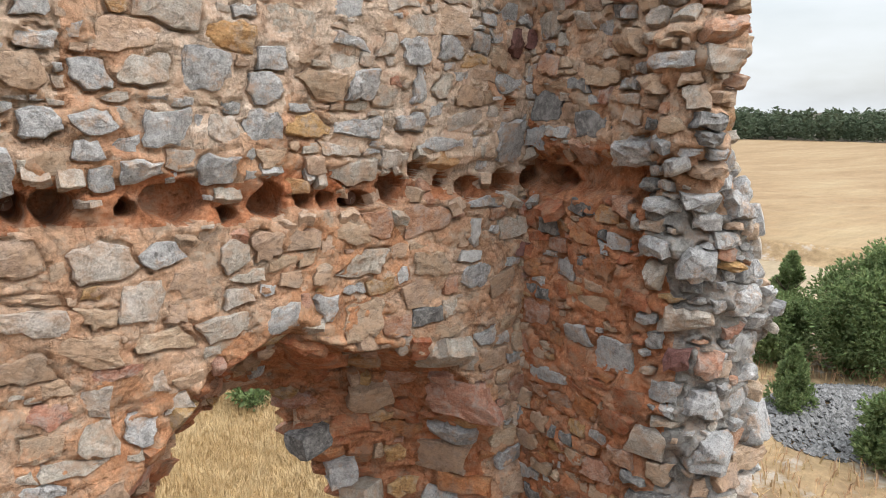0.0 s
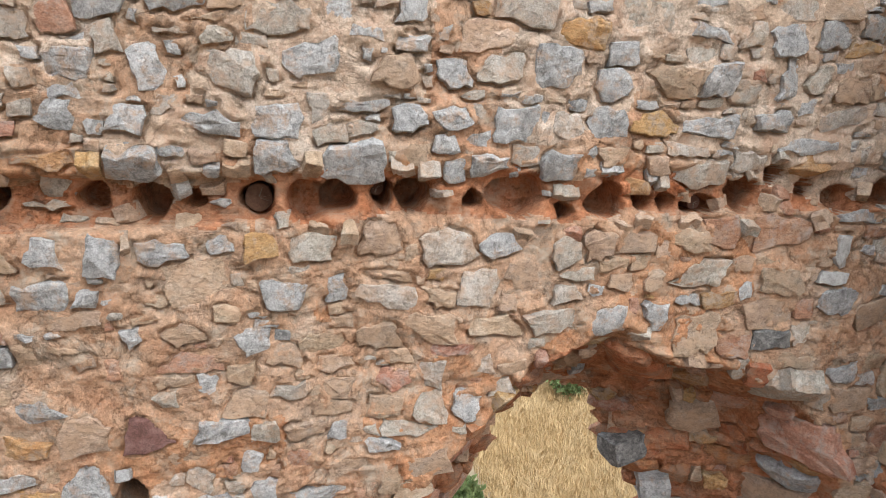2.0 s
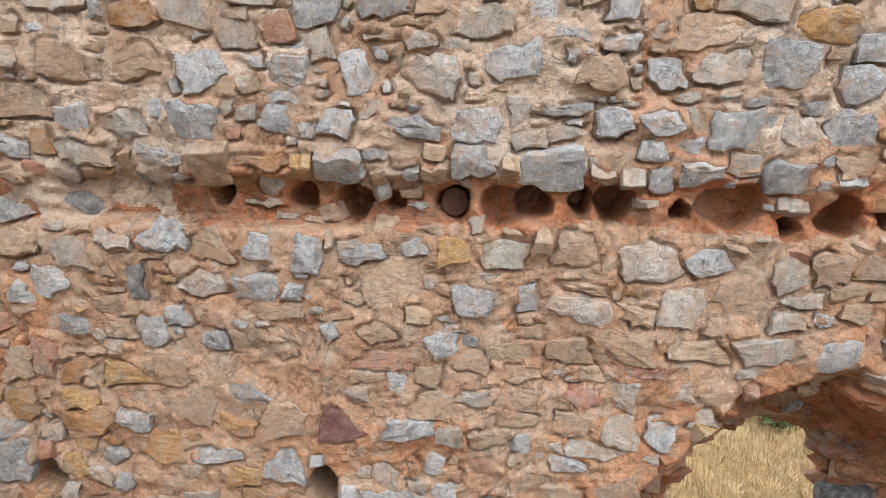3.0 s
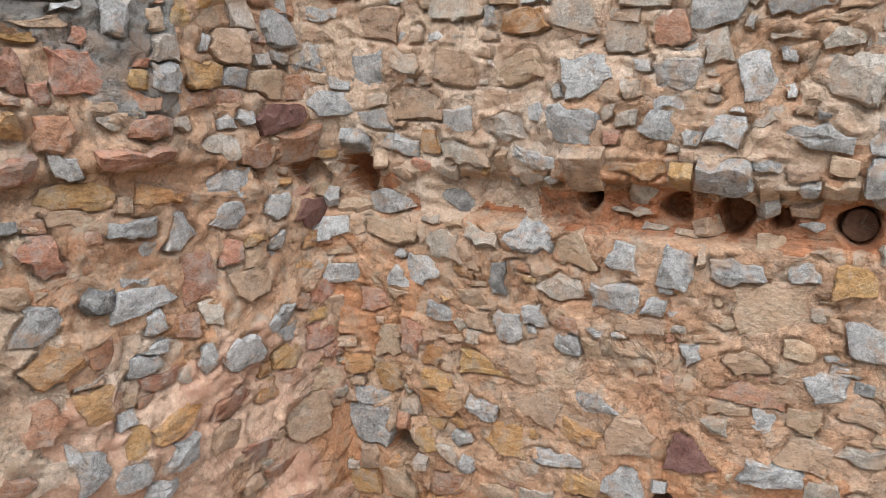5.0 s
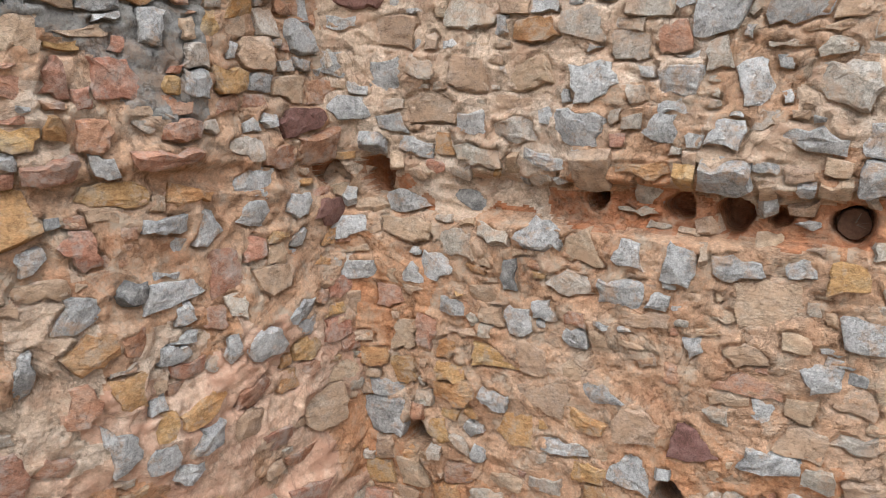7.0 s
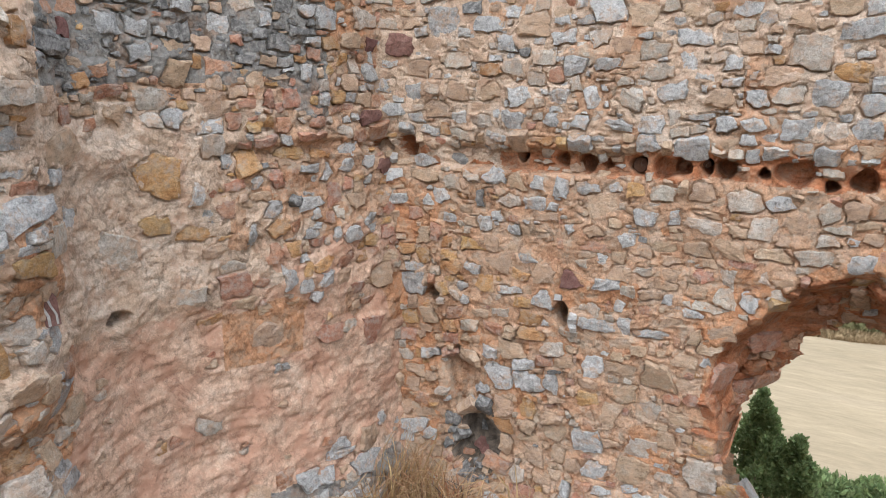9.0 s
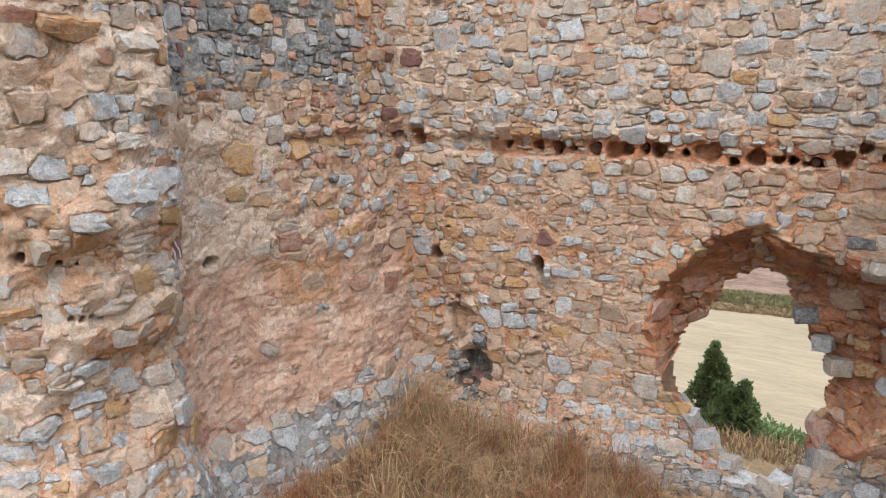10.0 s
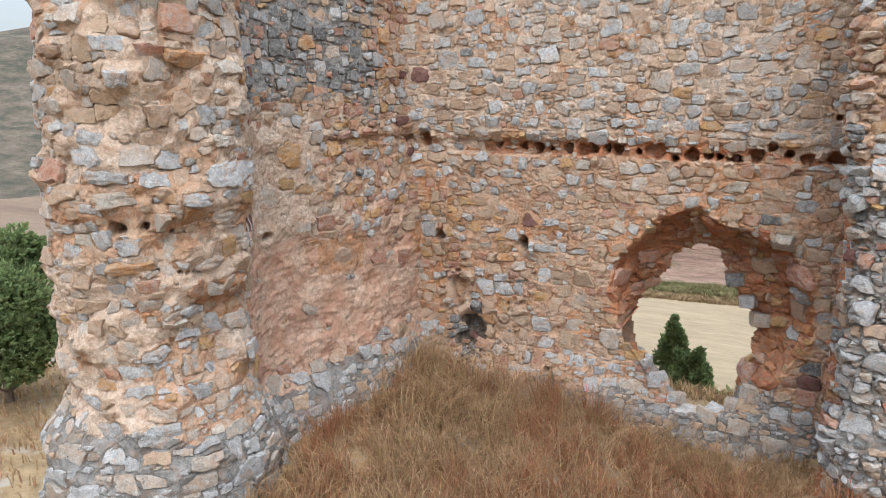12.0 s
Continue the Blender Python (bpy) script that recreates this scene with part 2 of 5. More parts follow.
LEAF = material("juniper_foliage", [(0.130, 0.182, 0.072), (0.215, 0.280, 0.117), (0.325, 0.384, 0.189)], scale=3, grain=15, bump=0, vary=0.4, hue=0.02, rough=0.8)
FARLEAF = material("far_pine_foliage", [(0.075, 0.105, 0.065), (0.11, 0.14, 0.085), (0.15, 0.175, 0.115)], scale=0.2, grain=2, bump=0, vary=0.3, hue=0.02)
for leafy in (LEAF, FARLEAF, GRASS, WEED):
    ln, ll = leafy.node_tree.nodes, leafy.node_tree.links
    thin = ln.new("ShaderNodeBsdfTranslucent")
    both = ln.new("ShaderNodeMixShader")
    both.inputs["Fac"].default_value = 0.5
    ll.new(ln["Principled BSDF"].inputs["Base Color"].links[0].from_socket, thin.inputs["Color"])
    ll.new(ln["Principled BSDF"].outputs["BSDF"], both.inputs[1])
    ll.new(thin.outputs["BSDF"], both.inputs[2])
    ll.new(both.outputs["Shader"], ln["Material Output"].inputs["Surface"])
BARK = material("juniper_bark", [(0.10, 0.075, 0.055), (0.17, 0.13, 0.10), (0.24, 0.19, 0.15)], scale=8, grain=50, bump=0.8, vary=0.2, stretch=(1, 1, 0.3))
WOOD = material("old_beam_wood", [(0.05, 0.025, 0.017), (0.09, 0.045, 0.03), (0.14, 0.08, 0.055)], scale=6, grain=60, bump=0.4, vary=0.1)
CHALK = material("white_lime_streak", [(0.384, 0.372, 0.353), (0.446, 0.434, 0.415), (0.484, 0.471, 0.453)], scale=9, grain=60, bump=0.5, vary=0.1)
GRAVEL = material("grey_gravel", [(0.11, 0.107, 0.102), (0.19, 0.185, 0.18), (0.27, 0.265, 0.255)], scale=5, grain=40, bump=0.6, vary=0.4)
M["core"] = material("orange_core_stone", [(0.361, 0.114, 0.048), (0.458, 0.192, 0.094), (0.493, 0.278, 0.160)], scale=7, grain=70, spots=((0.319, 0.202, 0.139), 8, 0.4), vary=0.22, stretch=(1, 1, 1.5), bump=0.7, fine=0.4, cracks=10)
M["chalk"] = CHALK
STONES = ["grey", "pale", "tan", "ochre", "rose", "red", "dark", "core", "chalk"]


# ------------------------------------------------------------------ helpers of shape
def part(name, bm, mat, parent=None, label=""):
    me = bpy.data.meshes.new(name)
    bm.to_mesh(me)
    bm.free()
    for m in (mat if isinstance(mat, (list, tuple)) else [mat]):
        me.materials.append(m)
    ob = new(name, me)
    if parent:
        ob.parent = parent
    return tagged(ob, label)


def mesh_object(name, verts, faces, mats, parent=None, smooth=False, index=None):
    me = bpy.data.meshes.new(name)
    me.from_pydata(verts, [], faces)
    for m in (mats if isinstance(mats, (list, tuple)) else [mats]):
        me.materials.append(m)
    if index is not None:
        me.polygons.foreach_set("material_index", np.asarray(index, dtype=np.int32))
    if smooth:
        me.polygons.foreach_set("use_smooth", np.ones(len(me.polygons), dtype=bool))
    me.update()
    ob = new(name, me)
    if parent:
        ob.parent = parent
    return ob


def hashed(ix, iy, iz, seed):
    ix, iy, iz = (np.asarray(v, np.int64) for v in (ix, iy, iz))
    h = (ix * 374761393 + iy * 668265263 + iz * 2147483647 + seed * 1274126177) & 0xFFFFFFFF
    h = ((h ^ (h >> 13)) * 1274126177) & 0xFFFFFFFF
    h = ((h ^ (h >> 16)) * 2246822519) & 0xFFFFFFFF
    return ((h ^ (h >> 15)) & 0xFFFFFF) / float(0xFFFFFF)


def vnoise(x, y, z=0.0, seed=1):
    x, y, z = np.broadcast_arrays(np.asarray(x, float), np.asarray(y, float), np.asarray(z, float))
    ix, iy, iz = (np.floor(v).astype(np.int64) for v in (x, y, z))
    fx, fy, fz = x - ix, y - iy, z - iz
    fx, fy, fz = (f * f * (3 - 2 * f) for f in (fx, fy, fz))
    out = 0
    for a in (0, 1):
        for b in (0, 1):
            for c in (0, 1):
                wgt = (fx if a else 1 - fx) * (fy if b else 1 - fy) * (fz if c else 1 - fz)
                out = out + wgt * hashed(ix + a, iy + b, iz + c, seed)
    return out * 2 - 1


def fbm(x, y, z=0.0, octaves=4, seed=1, gain=0.5):
    total, amp, f = 0, 1.0, 1.0
    for o in range(octaves):
        total = total + amp * vnoise(x * f, y * f, np.asarray(z) * f, seed + o * 17)
        amp, f = amp * gain, f * 2.03
    return total


def smooth01(v):
    v = np.clip(v, 0, 1)
    return v * v * (3 - 2 * v)


def signed_distance(px, pz, poly):
    """Distance to a closed outline, positive inside it."""
    poly = np.asarray(poly, float)
    best = np.full(np.shape(px), 1e9)
    inside = np.zeros(np.shape(px), bool)
    for (ax, az), (bx, bz) in zip(poly, np.roll(poly, -1, axis=0)):
        ex, ez = bx - ax, bz - az
        t = np.clip(((px - ax) * ex + (pz - az) * ez) / (ex * ex + ez * ez + 1e-12), 0, 1)
        best = np.minimum(best, np.hypot(px - ax - t * ex, pz - az - t * ez))
        cross = ((az > pz) != (bz > pz)) & (px < ex * (pz - az) / (ez + 1e-12) + ax)
        inside ^= cross
    return np.where(inside, best, -best)


def chaikin(points, rounds=2):
    p = np.asarray(points, float)
    for _ in range(rounds):
        q = [p[0]]
        for a, b in zip(p[:-1], p[1:]):
            q += [0.75 * a + 0.25 * b, 0.25 * a + 0.75 * b]
        q.append(p[-1])
        p = np.array(q)
    return p


class Face:
    """A wall's visible face: a line in plan, one low and one high, raised, with a relief over (u, z)."""

    def __init__(self, low, high, blend, relief, rounds=2):
        self.low, self.high = chaikin(low, rounds), chaikin(high, rounds)
        d = np.r_[0, np.cumsum(np.hypot(*np.diff(self.low, axis=0).T))]
        self.length, self.s = d[-1], d
        d2 = np.r_[0, np.cumsum(np.hypot(*np.diff(self.high, axis=0).T))]
        self.s2 = d2 * d[-1] / d2[-1]
        self.blend, self.relief = blend, relief

    def line(self, u, z):
        k = smooth01((z - self.blend[0]) / (self.blend[1] - self.blend[0]))
        a = [np.interp(u, self.s, self.low[:, i]) for i in (0, 1)]
        b = [np.interp(u, self.s2, self.high[:, i]) for i in (0, 1)]
        return a[0] * (1 - k) + b[0] * k, a[1] * (1 - k) + b[1] * k

    def at(self, u, z, out=0.0):
        u, z = np.broadcast_arrays(np.asarray(u, float), np.asarray(z, float))
        x, y = self.line(u, z)
        e = 0.12
        x0, y0 = self.line(np.maximum(u - e, 0), z)
        x1, y1 = self.line(np.minimum(u + e, self.length), z)
        tx, ty = x1 - x0, y1 - y0
        n = np.hypot(tx, ty) + 1e-9
        nx, ny = ty / n, -tx / n
        d = self.relief(u, z, x, y) + out
        return np.stack([x + nx * d, y + ny * d, z + 0 * x], -1)

    def frame_at(self, u, z):
        """Point, along, up and outward at one place."""
        p = self.at(u, z)
        h = 0.06
        a = self.at(min(u + h, self.length), z) - self.at(max(u - h, 0), z)
        b = self.at(u, z + h) - self.at(u, z - h)
        a, b = Vector(a).normalized(), Vector(b).normalized()
        n = a.cross(b).normalized()
        b = n.cross(a).normalized()
        return Vector(p), a, b, n


def cover(s, z, seed):
    """Where more of the mortar is left: low on the north wall and on the rendered west wall."""
    return (0.006 if seed == 221 else 0.0) * smooth01((2.75 - z) / 0.2) * smooth01((z + 0.3) / 0.6)


def lap(u, z, face, seed):
    """Mortar that swells over the rims of some stones and has fallen out round others."""
    x, y = face.line(u, z)
    s = x + y
    swell = fbm(s * 4.5, z * 6.5, 0, 3, seed)
    crack = 1 - np.abs(fbm(s * 2.8 + 3, z * 5.5, 2, 4, seed + 7, 0.6)) * 15
    patch = smooth01(0.5 + 1.6 * fbm(s * 1.3, z * 1.6, 6, 3, seed + 13)) if seed != 241 else 0.3
    calm = 1 - 0.55 * smooth01((1.8 - z) / 0.3) * smooth01((z + 0.6) / 0.3) if seed == 221 else 1.0
    return 0.006 * patch - 0.001 + cover(s, z, seed) + calm * (0.006 * swell - 0.014 * smooth01(crack) + 0.006 * fbm(s * 15, z * 19, 0, 3, seed + 9, 0.65) + 0.005 * vnoise(s * 45, z * 50, 0, seed + 11))


def face_mesh(name, face, z0, z1, step, mats, pick, keep=None, parent=None, top=None, seed=0, masonry=None, finer=None):
    zs = np.linspace(z0, z1, int((z1 - z0) / step) + 1)
    if finer:
        zs = np.r_[np.arange(z0, finer[0], step), np.arange(finer[0], finer[1], finer[2]), np.arange(finer[1], z1 + step, step)]
    nz, nu = len(zs), int(face.length / (finer[2] if finer else step)) + 1
    u, z = np.meshgrid(np.linspace(0, face.length, nu), zs)
    washed = masonry.joints(u, z) if masonry else 0.0
    if top is not None:
        z = np.minimum(z, top(u))
    p = face.at(u, z, (lap(u, z, face, seed) if seed else 0.0) - washed)
    i = np.arange(nu * nz).reshape(nz, nu)
    quads = np.stack([i[:-1, :-1], i[:-1, 1:], i[1:, 1:], i[1:, :-1]], -1).reshape(-1, 4)
    cu, cz = (0.25 * (v[:-1, :-1] + v[1:, 1:] + v[:-1, 1:] + v[1:, :-1]).ravel() for v in (u, z))
    idx = pick(cu, cz)
    if keep is not None:
        ok = keep(cu, cz)
        quads, idx = quads[ok], idx[ok]
    return mesh_object(name, p.reshape(-1, 3).tolist(), quads.tolist(), mats, parent, True, idx)


STONES_NA = [
    (7.25, 3.85, 0.36, 0.19, "red"), (6.97, 3.84, 0.17, 0.19, "red"), (0.53, 3.83, 0.39, 0.28, "tan"), (4.78, 3.75, 0.27, 0.22, "ochre"), (5.55, 3.75, 0.3, 0.16, "grey"),
    (5.8, 3.75, 0.2, 0.18, "pale"), (6.03, 3.73, 0.26, 0.18, "grey"), (3.83, 3.67, 0.26, 0.1, "grey", -12), (1.01, 3.58, 0.4, 0.21, "tan"), (3.32, 3.56, 0.31, 0.25, "grey"),
    (1.43, 3.56, 0.37, 0.27, "tan"), (1.78, 3.55, 0.38, 0.26, "grey"), (4.63, 3.54, 0.35, 0.3, "grey"), (2.2, 3.54, 0.28, 0.2, "grey"), (2.55, 3.53, 0.23, 0.24, "grey"),
    (2.92, 3.53, 0.33, 0.26, "pale"), (4.32, 3.53, 0.24, 0.19, "pale"), (3.76, 3.52, 0.32, 0.22, "tan"), (4.06, 3.52, 0.23, 0.19, "grey"),
]
STONES_NB = [
    (5.61, 3.5, 0.21, 0.24, "grey"), (5.35, 3.49, 0.35, 0.22, "tan"), (6.27, 3.49, 0.17, 0.17, "pale"), (6.09, 3.48, 0.15, 0.27, "grey"), (4.95, 3.47, 0.23, 0.19, "grey", -25),
    (6.52, 3.46, 0.29, 0.19, "tan"), (0.29, 3.38, 0.25, 0.19, "grey"), (7.31, 3.37, 0.34, 0.3, "dark"), (3.57, 3.35, 0.4, 0.07, "grey"), (1.72, 3.3, 0.36, 0.22, "grey"),
    (2.12, 3.3, 0.15, 0.15, "grey"), (4.05, 3.29, 0.28, 0.16, "grey"), (3.82, 3.28, 0.24, 0.17, "grey", 20), (3.16, 3.27, 0.36, 0.19, "grey"), (4.4, 3.27, 0.34, 0.24, "grey"),
    (6.49, 3.27, 0.53, 0.16, "pale"), (1.31, 3.27, 0.38, 0.21, "pale"), (2.45, 3.26, 0.25, 0.17, "grey"), (6, 3.26, 0.37, 0.17, "grey"),
]
STONES_NC = [
    (2.79, 3.25, 0.36, 0.17, "grey"), (4.71, 3.25, 0.24, 0.16, "pale"), (4.94, 3.25, 0.27, 0.19, "grey"), (5.61, 3.24, 0.38, 0.18, "grey"), (5.24, 3.23, 0.33, 0.16, "ochre"),
    (2.63, 3.13, 0.17, 0.07, "grey"), (6.21, 3.12, 0.47, 0.14, "grey"), (1.06, 3.12, 0.4, 0.19, "pale"), (1.5, 3.12, 0.36, 0.11, "grey"), (2.07, 3.1, 0.44, 0.12, "ochre"),
    (3.86, 3.09, 0.21, 0.12, "tan"), (3.15, 3.08, 0.28, 0.2, "grey"), (7.4, 3.08, 0.38, 0.17, "grey"), (2.45, 3.06, 0.3, 0.16, "grey"), (3.53, 3.04, 0.41, 0.23, "grey"),
    (4.27, 3.03, 0.24, 0.17, "grey"), (4.67, 3.01, 0.29, 0.19, "grey"), (6.29, 2.98, 0.28, 0.11, "ochre"), (5.53, 2.96, 0.41, 0.17, "pale"),
]
STONES_ND = [
    (0.95, 2.85, 0.31, 0.19, "dark"), (0.56, 2.81, 0.33, 0.15, "grey"), (1.46, 2.66, 0.31, 0.19, "grey"), (1.16, 2.66, 0.27, 0.11, "pale"), (0.19, 2.66, 0.36, 0.2, "grey"),
    (2.82, 2.64, 0.15, 0.16, "grey"), (0.58, 2.64, 0.46, 0.15, "tan"), (3.65, 2.63, 0.28, 0.22, "tan"), (2.51, 2.62, 0.28, 0.17, "grey"), (3.04, 2.62, 0.25, 0.26, "ochre", 40),
    (2.01, 2.62, 0.17, 0.15, "grey"), (3.3, 2.6, 0.27, 0.18, "pale"), (2.26, 2.58, 0.2, 0.24, "grey"), (5.19, 2.58, 0.32, 0.17, "tan"), (4.03, 2.57, 0.33, 0.21, "pale"),
    (4.34, 2.57, 0.23, 0.13, "grey"), (5.52, 2.57, 0.26, 0.16, "tan"), (4.96, 2.57, 0.23, 0.2, "tan"), (4.73, 2.52, 0.19, 0.2, "pale"),
]
STONES_NE = [
    (1.29, 2.44, 0.22, 0.21, "dark"), (0.77, 2.42, 0.23, 0.21, "grey", -35), (1.96, 2.42, 0.25, 0.16, "grey"), (3.73, 2.42, 0.26, 0.07, "tan"), (1.68, 2.41, 0.25, 0.16, "pale"),
    (2.17, 2.39, 0.11, 0.11, "grey", -30), (3.43, 2.37, 0.13, 0.22, "grey"), (0.27, 2.37, 0.41, 0.17, "grey"), (3.14, 2.35, 0.39, 0.2, "grey"), (5.65, 2.34, 0.45, 0.17, "pale"),
    (0.64, 2.34, 0.13, 0.13, "grey", -30), (5.3, 2.33, 0.18, 0.16, "tan"), (3.72, 2.31, 0.34, 0.13, "pale"), (3.98, 2.3, 0.22, 0.15, "tan"), (6.2, 2.3, 0.42, 0.24, "tan"),
    (4.74, 2.28, 0.2, 0.14, "pale"), (7.08, 2.27, 0.17, 0.14, "red"), (1.88, 2.2, 0.11, 0.05, "grey"), (2.35, 2.17, 0.11, 0.14, "grey"),
]
STONES_NF = [
    (2.63, 2.16, 0.22, 0.13, "tan"), (0.92, 2.15, 0.18, 0.13, "grey"), (1.36, 2.13, 0.21, 0.2, "grey", 20), (5.34, 2.11, 0.16, 0.24, "grey"), (5.04, 2.1, 0.28, 0.2, "grey"),
    (4.31, 2.1, 0.31, 0.19, "tan"), (3.98, 2.1, 0.32, 0.18, "tan"), (2.97, 2.1, 0.16, 0.15, "grey"), (1.71, 2.1, 0.16, 0.15, "grey"), (4.68, 2.08, 0.32, 0.17, "pale"),
    (3.33, 2.08, 0.31, 0.14, "tan"), (0.15, 2.08, 0.57, 0.21, "tan"), (3.66, 2.06, 0.25, 0.18, "tan"), (3.37, 1.93, 0.26, 0.1, "tan"), (0.55, 1.89, 0.2, 0.24, "tan"),
    (1.2, 1.87, 0.27, 0.19, "ochre"), (0.84, 1.87, 0.15, 0.17, "ochre"), (3.73, 1.83, 0.19, 0.17, "rose"), (3.98, 1.83, 0.25, 0.19, "pale"),
]
STONES_NG = [
    (4.45, 1.83, 0.21, 0.11, "tan"), (2.5, 1.82, 0.18, 0.11, "pale"), (3.14, 1.8, 0.21, 0.11, "pale"), (1.88, 1.79, 0.26, 0.12, "grey"), (3.46, 1.77, 0.24, 0.13, "tan"),
    (5.71, 1.74, 0.39, 0.15, "tan"), (0.55, 1.67, 0.27, 0.19, "ochre"), (2.09, 1.63, 0.26, 0.26, "tan", -40), (3.95, 1.62, 0.21, 0.23, "pale"), (2.4, 1.61, 0.24, 0.19, "red"),
    (2.75, 1.6, 0.34, 0.14, "grey"), (4.2, 1.59, 0.25, 0.23, "grey"), (1.2, 1.59, 0.24, 0.12, "grey"), (1.82, 1.58, 0.21, 0.17, "ochre"), (3.23, 1.57, 0.28, 0.13, "tan"),
    (0.89, 1.56, 0.36, 0.21, "ochre"), (3.64, 1.43, 0.25, 0.08, "grey"), (1.67, 1.4, 0.4, 0.11, "grey"), (2.92, 1.38, 0.12, 0.14, "grey"),
]
STONES_NH = [
    (1.06, 1.35, 0.14, 0.11, "grey"), (2.67, 1.33, 0.18, 0.19, "pale"), (2.07, 1.32, 0.25, 0.28, "grey"), (0.8, 1.3, 0.28, 0.18, "ochre"), (1.8, 1.29, 0.27, 0.16, "ochre"),
    (3, 1.18, 0.18, 0.25, "grey"), (2.7, 1.16, 0.37, 0.12, "grey"), (3.25, 1.15, 0.48, 0.15, "grey"), (2.42, 1.13, 0.13, 0.22, "grey"), (1.92, 1.1, 0.34, 0.2, "ochre"),
    (1.95, 0.94, 0.31, 0.13, "ochre"), (2.65, 0.67, 0.28, 0.26, "grey"), (1.14, 0.48, 0.38, 0.21, "tan"), (2.25, 0.39, 0.26, 0.27, "grey"), (1.59, 0.35, 0.36, 0.35, "grey"),
    (1.93, 0.34, 0.38, 0.31, "grey", -30), (1.37, 0.15, 0.22, 0.11, "grey"), (6.6, 0.1, 0.22, 0.22, "grey"), (1.97, 0.02, 0.31, 0.28, "ochre"),
]
STONES_NI = [
    (3.87, 0.02, 0.27, 0.09, "ochre"), (1.63, -0.01, 0.29, 0.25, "tan"), (2.28, -0.01, 0.3, 0.27, "tan"), (1.17, -0.17, 0.27, 0.22, "tan"), (2.25, -0.19, 0.37, 0.28, "tan"),
    (2.65, -0.19, 0.35, 0.27, "grey"), (1.94, -0.2, 0.25, 0.21, "tan"), (1.58, -0.24, 0.4, 0.18, "ochre"), (6.87, -0.25, 0.42, 0.26, "dark"), (3.85, -0.26, 0.41, 0.38, "pale"),
    (1.95, -0.34, 0.39, 0.14, "tan"), (1.28, -0.46, 0.2, 0.13, "dark"), (2.32, -0.46, 0.2, 0.28, "tan"), (6.87, -0.5, 0.42, 0.22, "red"), (1.7, -0.5, 0.2, 0.28, "tan"),
    (2.76, -0.54, 0.35, 0.27, "grey"), (2.01, -0.54, 0.28, 0.29, "tan"), (1.3, -0.66, 0.26, 0.14, "red"), (0.9, -0.68, 0.15, 0.12, "dark"),
]
STONES_NJ = [
    (6.83, -0.76, 0.36, 0.24, "rose"), (1.12, -0.8, 0.22, 0.13, "rose"), (1.87, -0.8, 0.22, 0.22, "pale"), (2.43, -0.84, 0.13, 0.25, "grey"), (1.44, -0.97, 0.2, 0.12, "dark"),
    (6.84, -1.06, 0.36, 0.28, "grey"), (3.6, -1.1, 0.4, 0.26, "grey"),
]
STONES_WA = [
    (4.86, 4.12, 0.31, 0.26, "grey"), (7.83, 4.09, 0.17, 0.23, "red"), (4.45, 4.05, 0.3, 0.18, "red"), (4.09, 3.81, 0.62, 0.17, "dark"), (7.14, 3.79, 0.17, 0.2, "ochre"),
    (7.78, 3.79, 0.25, 0.18, "grey"), (6.99, 3.78, 0.1, 0.19, "tan"), (6.82, 3.77, 0.25, 0.15, "grey"), (7.24, 3.53, 0.23, 0.15, "ochre"), (5.2, 3.53, 0.45, 0.23, "pale"),
    (6.36, 3.52, 0.16, 0.24, "rose"), (6.61, 3.52, 0.3, 0.19, "rose"), (7.02, 3.51, 0.18, 0.17, "grey"), (6.88, 3.5, 0.1, 0.13, "ochre"), (7.51, 3.33, 0.11, 0.1, "grey"),
    (7.76, 3.32, 0.34, 0.18, "red"), (4.63, 3.32, 0.16, 0.11, "rose"), (6.33, 3.3, 0.08, 0.11, "ochre"), (6.92, 3.28, 0.26, 0.11, "rose"),
]
STONES_WB = [
    (6.51, 3.25, 0.22, 0.16, "rose"), (7.33, 3.18, 0.23, 0.15, "pale"), (6.82, 3.15, 0.39, 0.09, "rose"), (6.34, 3.12, 0.33, 0.11, "rose"), (6.57, 2.99, 0.29, 0.1, "ochre"),
    (7.38, 2.99, 0.26, 0.17, "grey"), (6.94, 2.95, 0.3, 0.11, "ochre", -12), (6.79, 2.81, 0.24, 0.16, "grey"), (7.37, 2.8, 0.24, 0.15, "grey"), (7.07, 2.76, 0.18, 0.16, "grey"),
    (6.41, 2.76, 0.22, 0.21, "rose"), (7.98, 2.75, 0.38, 0.21, "red"), (6.19, 2.73, 0.11, 0.12, "grey"), (5.55, 2.69, 0.19, 0.21, "grey"), (3.67, 2.66, 0.16, 0.23, "grey"),
    (6.84, 2.55, 0.22, 0.08, "grey"), (6.64, 2.5, 0.21, 0.12, "dark"), (6.36, 2.47, 0.21, 0.2, "grey"), (6.81, 2.47, 0.52, 0.21, "grey"),
]
